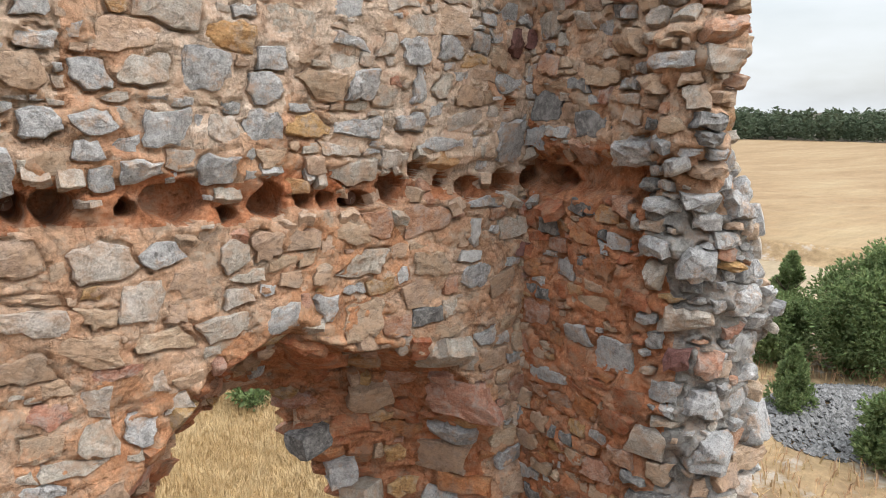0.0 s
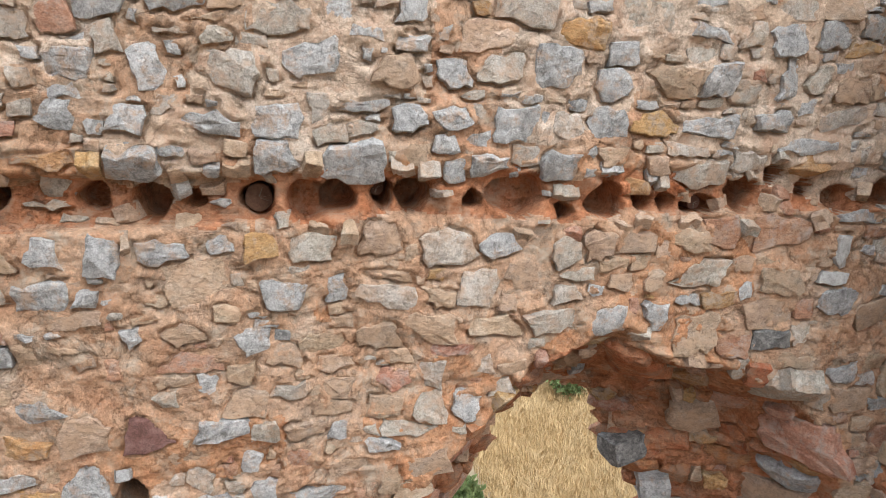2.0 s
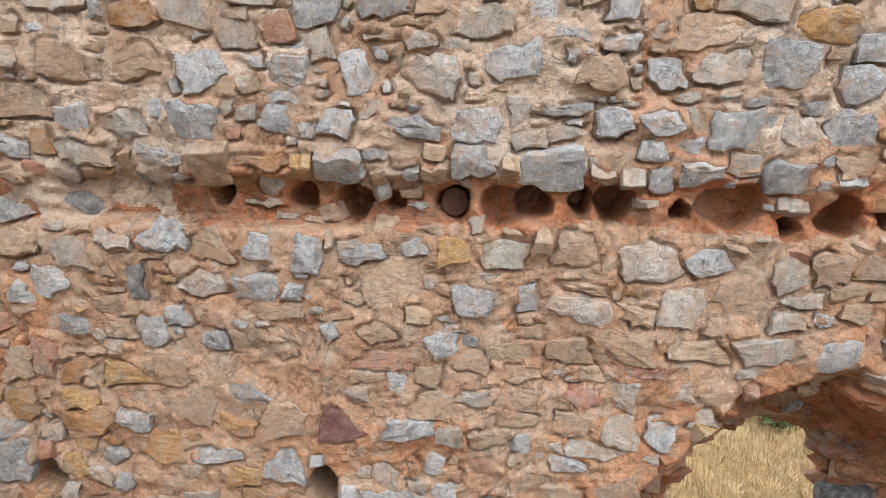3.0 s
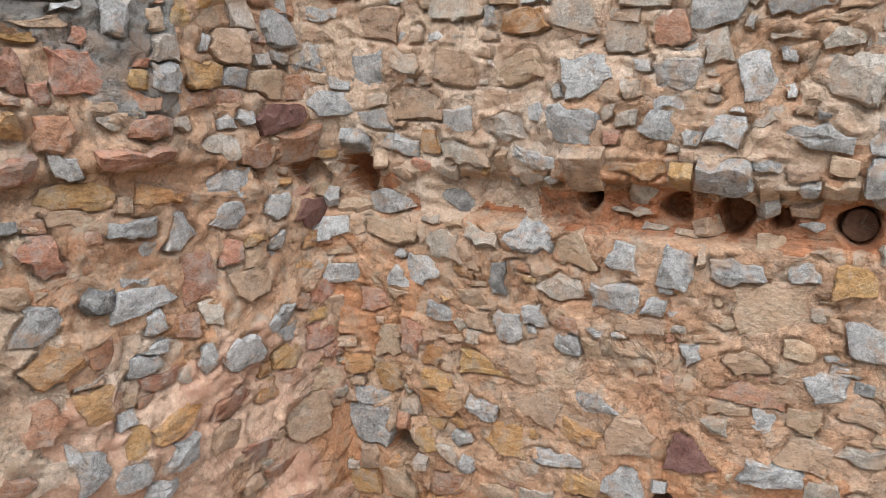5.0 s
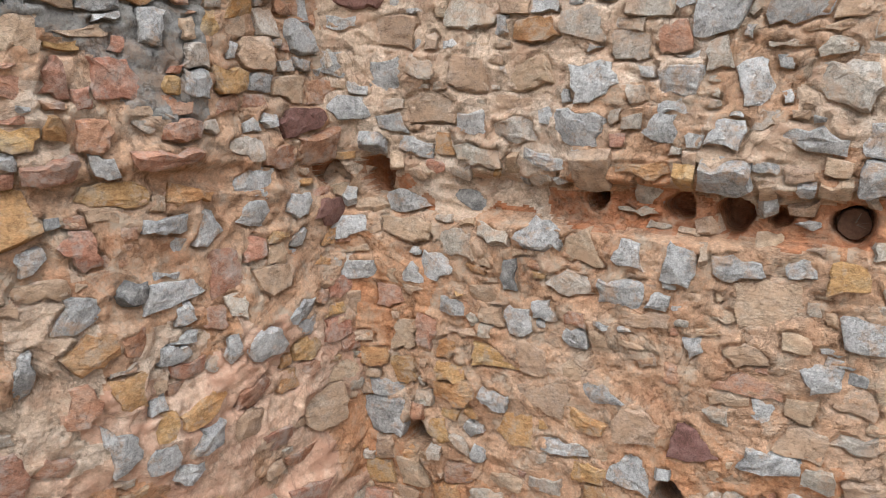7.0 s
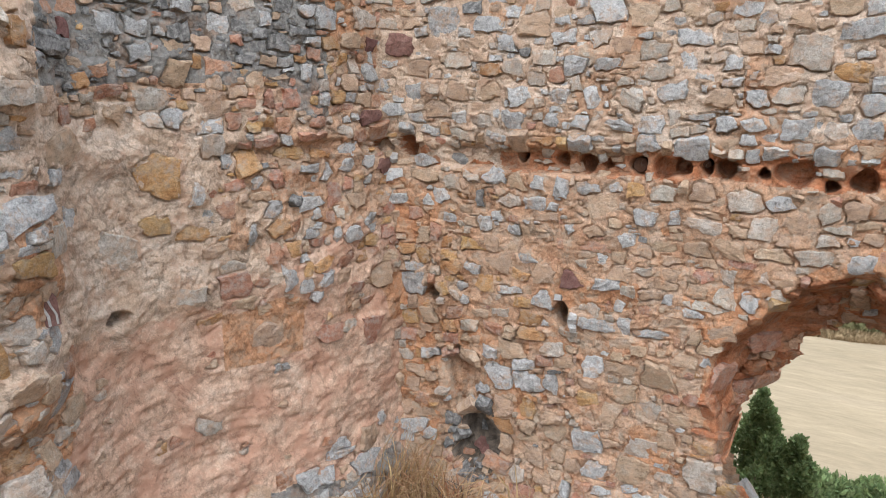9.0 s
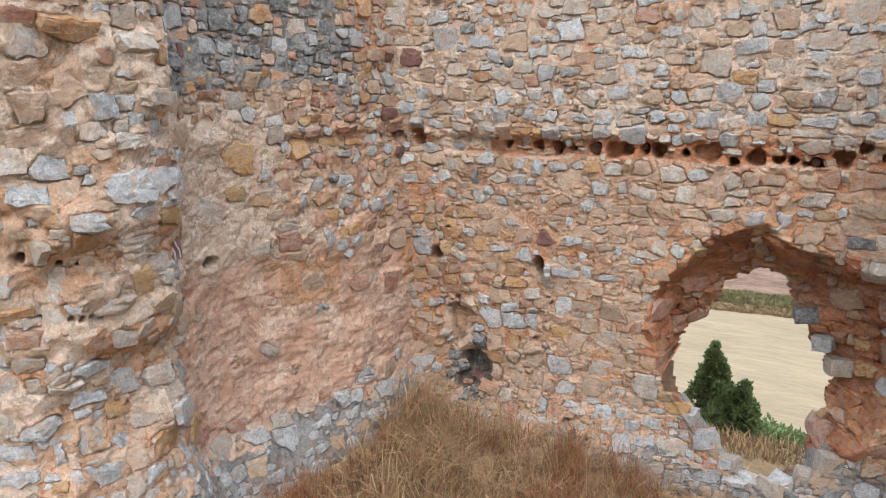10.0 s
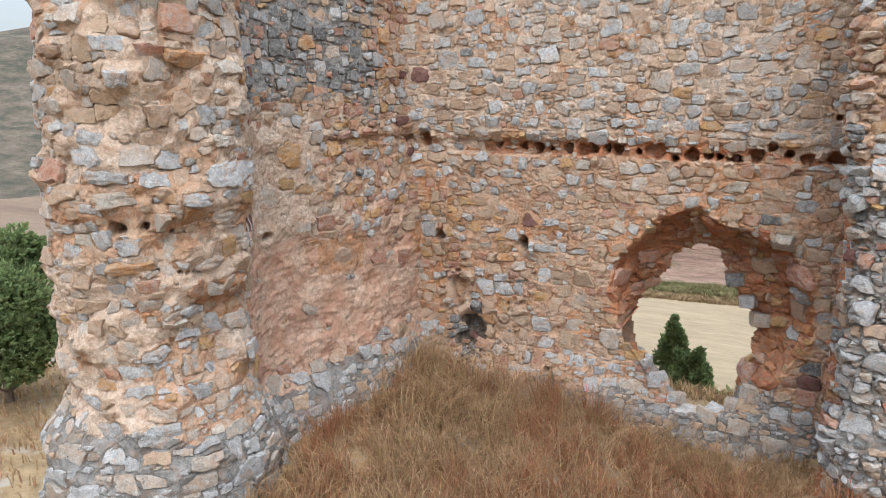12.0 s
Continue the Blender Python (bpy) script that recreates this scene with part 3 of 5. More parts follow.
STONES_WC = [
    (6.88, 2.34, 0.12, 0.13, "grey"), (6.4, 2.25, 0.25, 0.17, "ochre"), (6.6, 2.25, 0.14, 0.14, "rose"), (7.65, 2.18, 0.26, 0.12, "grey"), (6.11, 2.18, 0.08, 0.25, "grey"),
    (6.8, 2.13, 0.16, 0.13, "grey", 30), (7.15, 2.08, 0.12, 0.17, "grey"), (7.35, 2.06, 0.27, 0.16, "grey"), (6.58, 2, 0.18, 0.25, "ochre", 45), (6.35, 1.99, 0.16, 0.19, "rose"),
    (7.69, 1.93, 0.25, 0.14, "ochre", 25), (6.95, 1.78, 0.29, 0.14, "ochre", 20), (6.73, 1.77, 0.14, 0.15, "ochre"), (7.27, 1.76, 0.26, 0.15, "rose", 15), (6.51, 1.72, 0.17, 0.28, "grey"),
    (6.97, 1.61, 0.31, 0.16, "grey"), (7.23, 1.6, 0.24, 0.17, "tan"), (6.71, 1.57, 0.2, 0.18, "grey"), (6.86, 1.44, 0.16, 0.13, "grey"),
]
STONES_WD = [
    (7.09, -0.46, 0.48, 0.32, "grey"), (6.8, -0.68, 0.57, 0.31, "grey"), (7.42, -0.75, 0.48, 0.26, "grey", 25),
]
STONES_P = [
    (2.07, 2.52, 0.7, 0.25, "pale"), (1.96, 2.78, 0.56, 0.15, "grey"), (2.44, 2.74, 0.34, 0.17, "grey"), (3.2, 2.74, 0.54, 0.25, "grey"), (3.65, 2.73, 0.55, 0.26, "grey"),
    (2.81, 2.51, 0.28, 0.2, "grey"), (3.22, 2.23, 0.43, 0.19, "pale"), (2.14, 1.97, 0.43, 0.23, "grey"), (2.13, 1.73, 0.5, 0.16, "ochre"), (3.09, 1.66, 0.43, 0.18, "pale"),
    (3.12, 1.32, 0.39, 0.17, "pale"), (2.77, 1.07, 0.41, 0.15, "grey"), (2.11, 3.9, 0.21, 0.21, "grey"), (3.45, 4.07, 0.45, 0.18, "pale"), (3.61, 3.6, 0.67, 0.21, "pale"),
    (2.82, 4.14, 0.52, 0.22, "ochre"), (2.79, 3.62, 0.33, 0.28, "tan"), (3.25, 3.17, 0.43, 0.15, "pale"), (2.48, 3.49, 0.34, 0.23, "tan"),
]
STONES_Q = [
    (1.75, -0.33, 0.81, 0.21, "grey", 20), (2.31, -0.4, 0.54, 0.3, "grey", 25), (1.39, -0.02, 0.82, 0.21, "grey"), (2.29, 0.59, 0.34, 0.18, "grey"), (2.43, 0.31, 0.17, 0.25, "grey"),
    (1.53, 1.22, 0.56, 0.21, "tan"), (2.68, -0.76, 0.37, 0.26, "pale"), (2.07, 0.13, 0.37, 0.18, "grey", 15), (7.09, -0.47, 0.52, 0.24, "grey"), (6.65, -0.65, 0.49, 0.25, "grey"),
    (7.55, -0.48, 0.45, 0.36, "tan"), (4.19, 3.91, 0.55, 0.25, "dark"),
]
STONES_R = [
    (0.39, 3.37, 0.36, 0.29, "dark"), (0.97, 3.24, 0.71, 0.23, "dark"), (1.28, 3.11, 0.45, 0.22, "grey"), (0.79, 3.75, 0.35, 0.27, "tan"), (1.01, 3.59, 0.37, 0.15, "tan"),
    (1.31, 3.77, 0.24, 0.18, "tan"), (1.55, 3.53, 0.21, 0.14, "tan"), (1.38, 2.3, 0.24, 0.34, "pale"), (1.56, 2.03, 0.35, 0.22, "pale"), (1.53, 1.72, 0.24, 0.23, "red"),
    (1.69, 1.74, 0.2, 0.22, "rose"), (1.69, 1.42, 0.3, 0.23, "grey"), (1.72, 1.09, 0.35, 0.34, "grey"), (1.65, 2.42, 0.23, 0.18, "grey"), (1.97, 2.14, 0.41, 0.26, "grey"),
    (2.1, 1.77, 0.51, 0.23, "grey"), (0.86, 1.95, 0.33, 0.2, "tan"), (0.43, 1.29, 0.54, 0.16, "grey"), (1.76, 2.82, 0.29, 0.14, "grey"),
]

# ------------------------------------------------------------------ masonry
def clip_cell(poly, nx, nz, c):
    """The part of a convex outline where nx * x + nz * z <= c."""
    out = []
    for (ax, az), (bx, bz) in zip(poly, poly[1:] + poly[:1]):
        da, db = nx * ax + nz * az - c, nx * bx + nz * bz - c
        if da <= 0:
            out.append((ax, az))
        if (da < 0) != (db < 0) and abs(da - db) > 1e-9:
            t = da / (da - db)
            out.append((ax + t * (bx - ax), az + t * (bz - az)))
    return out


class Masonry:
    """Rubble over a face: chosen stones first, then ever smaller ones between them; each one is trimmed against its neighbours."""

    TALL = 1.5

    def __init__(self, face, z0, z1, parent, seed, single):
        self.face, self.z0, self.z1, self.parent, self.single = face, z0, z1, parent, single
        self.rng = random.Random(seed)
        self.nrng = np.random.RandomState(seed)
        self.seeds = []
        self.outlines = []

    def place(self, rows, proud=None):
        for u, z, w, h, kind, *turn in rows:
            self.seeds.append((u, z, w, h, kind, turn[0] if turn else self.rng.gauss(0, 4), self.rng.uniform(0.026, 0.046) if proud is None else proud, True))

    def spare(self, holes):
        """Keep the mouths of holes free: neighbours are trimmed against them, nothing is set there."""
        for u, z, w, h, depth in holes:
            self.seeds.append((u, z, w * 0.95, h * 0.95, None, 0, 0, True))

    def fill(self, sizes, tries, kind_of, ok, aspect=(0.42, 0.98), proud=(0.004, 0.032), tight=0.8, turn_of=None):
        k, rng = self.TALL, self.rng
        us, vs = [s[0] for s in self.seeds], [s[1] * k for s in self.seeds]
        rs = [0.25 * (s[2] + k * s[3]) for s in self.seeds]
        cap = len(us) + sum(tries)
        U, V, R = np.zeros(cap), np.zeros(cap), np.zeros(cap)
        n = len(us)
        U[:n], V[:n], R[:n] = us, vs, rs
        for size, count in zip(sizes, tries):
            cu = self.nrng.uniform(0.03, self.face.length - 0.03, count)
            cz = self.nrng.uniform(self.z0, self.z1, count)
            good = ok(cu, cz, size)
            for u, z in zip(cu[good], cz[good]):
                w = size * rng.uniform(0.75, 1.3)
                h = w * rng.uniform(*aspect)
                r = 0.25 * (w + k * h)
                if n and (np.hypot(U[:n] - u, V[:n] - z * k) < tight * (R[:n] + r)).any():
                    continue
                U[n], V[n], R[n] = u, z * k, r
                n += 1
                self.seeds.append((u, z, w, h, kind_of(u, z, rng), turn_of(u, z, rng) if turn_of else rng.gauss(0, 6), rng.uniform(*proud) if not callable(proud) else 0, False))

    def finish(self, near, gap=(0.003, 0.011), proud_of=None):
        k, rng = self.TALL, self.rng
        U = np.array([s[0] for s in self.seeds])
        Z = np.array([s[1] for s in self.seeds])
        V = Z * k
        W, H = np.array([s[2] for s in self.seeds]), np.array([s[3] for s in self.seeds])
        P, A, B, N, SU, SZ = self.frames(U, Z)
        single, rest_v, rest_f, rest_m = 0, [], [], []
        order = sorted(range(len(U)), key=lambda i: -(self.seeds[i][2] * self.seeds[i][3]) * (4 if self.seeds[i][7] else 1) * (1 if near(U[i], Z[i]) else 0.02))
        for i in order:
            u, z, w, h, kind, turn, proud, chosen = self.seeds[i]
            if kind is None:
                continue
            if proud_of:
                proud = proud_of(u, z, rng, chosen, proud)
            blocky = rng.choice((3.0, 4.5, 7.0, 9.0))
            sides, a0 = rng.choice((4, 4, 5, 5, 5, 6)), rng.random() * 6.28
            if sides < 6:
                a0 = 0.785 + rng.uniform(-0.3, 0.3)
            c, s = math.cos(radians(turn)), math.sin(radians(turn))
            grow = 1.16 if chosen else 1.38
            poly = []
            for q in range(sides):
                a = a0 + 6.2832 * (q + 0.7 * (rng.random() - 0.5)) / sides
                ca, sa = math.cos(a), math.sin(a)
                rad = 0.5 * grow * (abs(ca) ** blocky + abs(sa) ** blocky) ** (-1 / blocky) * rng.uniform(0.86, 1.14)
                x, y = rad * ca * w, rad * sa * h
                poly.append((x * c - y * s, (x * s + y * c) * k))
            poly = [(x, y / k) for x, y in poly]
            reach_u, reach_z = 0.72 * (W + w), 0.72 * (H + h)
            close = np.nonzero((np.abs(U - u) < reach_u) & (np.abs(Z - z) < reach_z))[0]
            g = rng.uniform(*gap)
            for j in close:
                if j == i:
                    continue
                du, dz = U[j] - u, Z[j] - z
                mine, theirs = (1.35 if chosen else 1.0), (1.35 if self.seeds[j][7] else 1.0)
                lean = 0.8 * (float(hashed(min(i, j), max(i, j), 5, 23)) - 0.5)
                along = abs(du) / (w + W[j]) > abs(dz) / (h + H[j])
                if along:
                    sg = 1 if du > 0 else -1
                    nx, nz, px, pz = sg * math.cos(lean), sg * math.sin(lean), du * w * mine / (w * mine + W[j] * theirs), dz * w * mine / (w * mine + W[j] * theirs)
                else:
                    sg = 1 if dz > 0 else -1
                    lean *= 0.6
                    nx, nz, px, pz = sg * math.sin(lean), sg * math.cos(lean), du * h * mine / (h * mine + H[j] * theirs), dz * h * mine / (h * mine + H[j] * theirs)
                poly = clip_cell(poly, nx, nz, nx * px + nz * pz - g)
                if len(poly) < 3:
                    break
            if len(poly) < 3:
                continue
            ring = []
            for (ax, az), (bx, bz) in zip(poly, poly[1:] + poly[:1]):
                L = math.hypot(bx - ax, bz - az)
                if L < 0.008:
                    continue
                ring.append((ax, az))
                cuts = 3 if L > 0.16 else 2 if L > 0.1 else 1 if L > 0.05 else 0
                for c in range(cuts):
                    m = (c + 1) / (cuts + 1) + rng.uniform(-0.1, 0.1)
                    j = min(L, 0.16) * rng.uniform(-0.13, 0.1)
                    ring.append((ax + m * (bx - ax) + j * (bz - az) / L, az + m * (bz - az) - j * (bx - ax) / L))
            if len(ring) < 4:
                continue
            n = len(ring)
            area = 0.5 * sum(p[0] * q[1] - q[0] * p[1] for p, q in zip(ring, ring[1:] + ring[:1]))
            if area < 0.0008:
                continue
            cx, cz = sum(p[0] for p in ring) / n, sum(p[1] for p in ring) / n
            size = math.sqrt(area)
            depth = proud + 0.035 * size
            self.outlines.append(([(u + x, z + y) for x, y in ring], depth))
            planes = [(rng.uniform(-0.25, 0.25) * depth / size, rng.uniform(-0.25, 0.25) * depth / size, depth)] + [(rng.uniform(-1.5, 1.5) * depth / size, rng.uniform(-1.5, 1.5) * depth / size, depth * rng.uniform(1.05, 1.7)) for _ in range(3)]
            tilt = (rng.gauss(0, 0.07), rng.gauss(0, 0.09) + 0.03)

            def rise(x, y):
                return min(a * x + b * y + e for a, b, e in planes) + tilt[0] * x + tilt[1] * y

            verts = []
            sharp = rng.random() < 0.75
            for x, y in ring:
                verts.append((x, y, -0.06))
            for x, y in ring:
                verts.append((x, y, rise(x - cx, y - cz) * (rng.uniform(0.5, 0.95) if sharp else rng.uniform(0.3, 0.8))))
            for x, y in ring:
                q = rng.uniform(0.9, 0.985) if sharp else rng.uniform(0.8, 0.95)
                x, y = cx + (x - cx) * q, cz + (y - cz) * q
                verts.append((x, y, rise(x - cx, y - cz) * rng.uniform(0.8, 1.05)))
            base = len(verts)
            for x, y in ring[::2]:
                q = rng.uniform(0.35, 0.6)
                x, y = cx + (x - cx) * q, cz + (y - cz) * q
                verts.append((x, y, rise(x - cx, y - cz) * rng.uniform(0.9, 1.12)))
            m = len(verts) - base
            faces = []
            for lay in (0, 1):
                for q in range(n):
                    a, b = lay * n + q, lay * n + (q + 1) % n
                    faces.append((a, b, b + n, a + n))
            for q in range(n):
                a, b = 2 * n + q, 2 * n + (q + 1) % n
                ia = base + (q // 2) % m
                ib = base + ((q + 1) // 2) % m if q + 1 < n else base
                faces.append((a, b, ia) if ia == ib else (a, b, ib, ia))
            faces.append(tuple(range(base, base + m)))
            p, fa, fb, fn = P[i], A[i], B[i], N[i]
            verts = [(x * SU[i], y * SZ[i], e) for x, y, e in verts]
            if single < self.single and near(u, z):
                single += 1
                me = bpy.data.meshes.new("stone")
                me.from_pydata(verts, [], faces)
                me.materials.append(M[kind])
                ob = new("stone", me)
                ob.parent = self.parent
                ob.matrix_world = Matrix(((fa[0], fb[0], fn[0], p[0]), (fa[1], fb[1], fn[1], p[1]), (fa[2], fb[2], fn[2], p[2]), (0, 0, 0, 1)))
                continue
            o = len(rest_v)
            rest_v += [tuple(p + x * fa + y * fb + e * fn) for x, y, e in verts]
            rest_f += [tuple(o + v for v in f) for f in faces]
            rest_m += [STONES.index(kind)] * len(faces)
        if rest_v:
            tagged(mesh_object("stones", rest_v, rest_f, [M[q] for q in STONES], self.parent, False, rest_m), kind="stuff")

    def joints(self, u, z):
        """How far the mortar has washed out along some stones' rims, most of all below them, less how far it laps up round the others."""
        deep, full = np.zeros(u.shape), np.zeros(u.shape)
        us, zs = u[0], z[:, 0]
        for k, (ring, depth) in enumerate(self.outlines):
            r = np.array(ring)
            open_joint, pointing = hashed(k, 7, 3, 19), float(hashed(k, 11, 5, 29))
            i0, i1 = np.searchsorted(us, (r[:, 0].min() - 0.06, r[:, 0].max() + 0.06))
            j0, j1 = np.searchsorted(zs, (r[:, 1].min() - 0.06, r[:, 1].max() + 0.06))
            if i1 - i0 < 2 or j1 - j0 < 2:
                continue
            uu, zz = u[j0:j1, i0:i1], z[j0:j1, i0:i1]
            d = -signed_distance(uu, zz, r)
            low = smooth01((r[:, 1].mean() - zz) / (np.ptp(r[:, 1]) * 0.4 + 0.01))
            side = smooth01(0.5 + 3 * (uu - r[:, 0].mean()) / (np.ptp(r[:, 0]) + 0.01) * (1 if k % 2 else -1))
            if open_joint > 0.45:
                cut = (0.005 + 0.035 * float(open_joint)) * np.maximum(low, 0.6 * side) * smooth01((0.02 - np.abs(d - 0.005)) / 0.014)
                deep[j0:j1, i0:i1] = np.maximum(deep[j0:j1, i0:i1], cut)
            lip = depth * 0.75 * pointing * smooth01((0.05 - d) / 0.04) * smooth01((d + 0.022) / 0.016) * (1 - 0.6 * low)
            full[j0:j1, i0:i1] = np.maximum(full[j0:j1, i0:i1], lip)
        return deep - full * (1 - smooth01(deep / 0.012))

    def frames(self, U, Z):
        f, e = self.face, 0.09
        p = f.at(U, Z)
        a = f.at(np.minimum(U + e, f.length), Z) - f.at(np.maximum(U - e, 0), Z)
        b = f.at(U, Z + e) - f.at(U, Z - e)
        su, sz = (np.clip(np.linalg.norm(v, axis=-1) / (2 * e), 1.0, 1.7) for v in (a, b))
        a /= np.linalg.norm(a, axis=-1, keepdims=True)
        n = np.cross(a, b)
        n /= np.linalg.norm(n, axis=-1, keepdims=True) + 1e-9
        return p, a, np.cross(n, a), n, su, sz


def choose(rng, weights):
    r = rng.random() * sum(weights.values())
    for k, v in weights.items():
        r -= v
        if r <= 0:
            return k
    return k


def sunk(u, z, holes):
    """How deep round holes sink at (u, z); each hole: u, z, width, height, depth."""
    d = 0.0
    for hu, hz, w, h, dep in holes:
        ang = np.arctan2(z - hz, u - hu)
        q = np.hypot((u - hu) / (w / 2), (z - hz) / (h / 2)) + 0.12 * np.sin(3 * ang + hu * 9)
        d = np.maximum(d, dep * smooth01((1.15 - q) / 0.24))
    return d


# ------------------------------------------------------------------ ground
def ground_z(x, y):
    x, y = np.asarray(x, float), np.asarray(y, float)
    r = np.hypot(x, y)
    north = smooth01((y - 3.8) / 9.0) * smooth01((16 - x) / 11)
    z = -1.62 - 4.4 * north - 0.01 * np.clip(y - 12, 0, 60) * north
    z = z - 1.2 * smooth01((-x - 6) / 30) - 2.2 * smooth01((x - 14) / 90)
    z = z + 0.3 * np.exp(-((x + 2.9) ** 2 + (y - 1.8) ** 2) / 4.0) - 0.4 * smooth01((x + 0.8) / 2) * smooth01((3.3 - x) / 1.0) * smooth01((3.4 - y) / 0.6) * smooth01((y + 4) / 2)
    z = z + 0.06 * fbm(x * 0.7, y * 0.7, 0, 3, 5) + np.clip(r - 60, 0, 900) * 0.003 * fbm(x * 0.01, y * 0.01, 0, 3, 9)
    z = z - 5.0 * smooth01((r - 235) / 250) * smooth01((x - 20) / 60)
    bank = smooth01((r - 24.5) / 1.0) * smooth01((x - 5) / 8)
    z = z + 0.55 * bank * smooth01((60 - r) / 30)
    hill = smooth01((r - 85) / 170) * smooth01((-x * 0.92 + y * 0.38 - 20) / 70)
    clay = smooth01((y - 30.5) / 17 + 0.12 * fbm(x * 0.15, y * 0.15, 0, 3, 17)) * smooth01((9 - x) / 8) * smooth01((x + 22) / 10)
    z = z + clay * (10 + 1.2 * fbm(x * 0.25, y * 0.5, 0, 3, 18))
    return z + hill * (36 + 5 * fbm(x * 0.02, y * 0.02, 0, 3, 14))


def build_ground():
    radii = np.r_[np.arange(0.2, 14, 0.22), np.geomspace(14, 60, 160), np.geomspace(62, 2600, 60)]
    ang = np.linspace(0, 2 * math.pi, 641)[:-1]
    rr, aa = np.meshgrid(radii, ang, indexing="ij")
    x, y = rr * np.cos(aa), rr * np.sin(aa)
    z = ground_z(x, y)
    n = len(ang)
    verts = [(0.0, 0.0, float(ground_z(0, 0)))] + np.stack([x, y, z], -1).reshape(-1, 3).tolist()
    i = np.arange(len(radii) * n).reshape(len(radii), n) + 1
    j = np.roll(i, -1, axis=1)
    faces = np.stack([i[:-1], i[1:], j[1:], j[:-1]], -1).reshape(-1, 4)
    cx, cy = x[:-1].ravel(), y[:-1].ravel()
    cr = np.hypot(cx, cy)
    wob = fbm(cx * 0.05, cy * 0.05, 0, 3, 15)
    idx = np.zeros(len(faces), int)
    east = cx > 4 + 0.3 * np.abs(cy)
    idx[east & (cr > 25.2) & (cr < 185 + 6 * wob)] = 1
    idx[east & (cr > 18.5) & (cr < 23.5 + wob)] = 2
    idx[east & (cr >= 185 + 6 * wob)] = 3
    northern = (cy > 12.5) & ~east & (cx > -12)
    idx[northern & (cy < 27 + 0.12 * cx + 0.5 * wob)] = 2
    idx[northern & (cy >= 27 + 0.12 * cx + 0.5 * wob) & (cy < 30 + 0.12 * cx + 0.5 * wob)] = 4
    idx[northern & (cy >= 30 + 0.12 * cx + 0.5 * wob)] = 7
    idx[(cx > 2.6 + 0.06 * cy + 0.4 * wob) & (cy > 5) & (cy < 24) & (cx < 13)] = 6
    western = (cx < -12) & ~northern
    idx[western & (cr > 16) & (cr < 32 + 2 * wob)] = 2
    idx[western & (cr >= 32 + 2 * wob) & (cr < 86 + 5 * wob)] = 5
    idx[western & (cr >= 86 + 5 * wob)] = 3
    faces = faces.tolist() + [(0, int(a), int(b)) for a, b in zip(i[0], j[0])]
    idx = idx.tolist() + [0] * n
    ob = mesh_object("ground", verts, faces, [STRAW_GROUND, STUBBLE, PALE_FIELD, SCRUB, VERGE, PLOUGHED, GOLD_GRASS, CLAY], None, True, idx)
    return tagged(ob, "dry straw-coloured ground round the ruin, stubble fields and far hills", "ground", kind="structure")


STUBBLE = material("golden_stubble", [(0.19, 0.12, 0.06), (0.24, 0.16, 0.085), (0.28, 0.205, 0.115)], scale=0.12, grain=1.6, bump=0.3, bump_dist=0.04, vary=0, stretch=(0.5, 2.2, 1), hue=0, fine=0.2)
PALE_FIELD = material("pale_cut_field", [(0.250, 0.195, 0.125), (0.270, 0.212, 0.137), (0.290, 0.228, 0.150)], scale=0.3, grain=2.5, bump=0.2, bump_dist=0.03, vary=0, stretch=(0.5, 2.4, 1), hue=0, fine=0.2)
SCRUB = material("scrubby_hillside", [(0.075, 0.064, 0.045), (0.128, 0.101, 0.075), (0.180, 0.143, 0.105)], scale=0.16, grain=1.2, bump=0.8, bump_dist=0.3, vary=0, spots=((0.041, 0.045, 0.030), 0.22, 0.6), hue=0)
CLAY = material("eroded_pink_clay", [(0.20, 0.125, 0.09), (0.33, 0.215, 0.16), (0.44, 0.32, 0.25)], scale=0.35, grain=2.2, bump=1.0, bump_dist=0.4, vary=0, stretch=(0.4, 1, 4.0), spots=((0.15, 0.13, 0.075), 0.6, 0.3), hue=0, fine=0.4)
VERGE = material("green_verge", [(0.10, 0.105, 0.045), (0.17, 0.155, 0.07), (0.30, 0.24, 0.12)], scale=0.5, grain=6, bump=0.7, bump_dist=0.15, vary=0, hue=0)
GOLD_GRASS = material("golden_long_grass", [(0.40, 0.27, 0.13), (0.48, 0.34, 0.175), (0.54, 0.41, 0.235)], scale=0.8, grain=9, bump=0.6, bump_dist=0.08, vary=0, hue=0)
PLOUGHED = material("brown_field", [(0.14, 0.095, 0.066), (0.18, 0.125, 0.088), (0.215, 0.155, 0.11)], scale=0.1, grain=1.6, bump=0.4, bump_dist=0.1, vary=0, stretch=(0.5, 2, 1), hue=0, fine=0.2)
build_ground()

# ------------------------------------------------------------------ the north wall with its beam holes and the broken opening
HOLE_FRONT = [(-0.35, 0.55), (-0.15, 1.2), (0.2, 1.5), (0.48, 1.9), (0.95, 2.0), (1.52, 1.76), (2.2, 1.6), (2.5, 1.3), (2.78, 0.7), (2.75, 0.1),
              (2.35, -0.5), (2.0, -0.92), (1.75, -1.2), (1.25, -1.32), (0.84, -1.15), (0.46, -0.8), (0.0, -0.25)]
HOLE_BACK = [(-0.08, -0.1), (0.1, 0.42), (0.45, 0.7), (0.58, 1.06), (0.95, 1.26), (1.3, 1.22), (1.4, 1.05), (1.38, 0.78), (1.55, 0.6), (1.72, 0.38),
             (1.9, 0.1), (2.0, -0.1), (1.8, -0.75), (1.68, -1.33), (1.25, -1.7), (0.8, -1.65), (0.28, -1.15), (0.02, -0.62)]
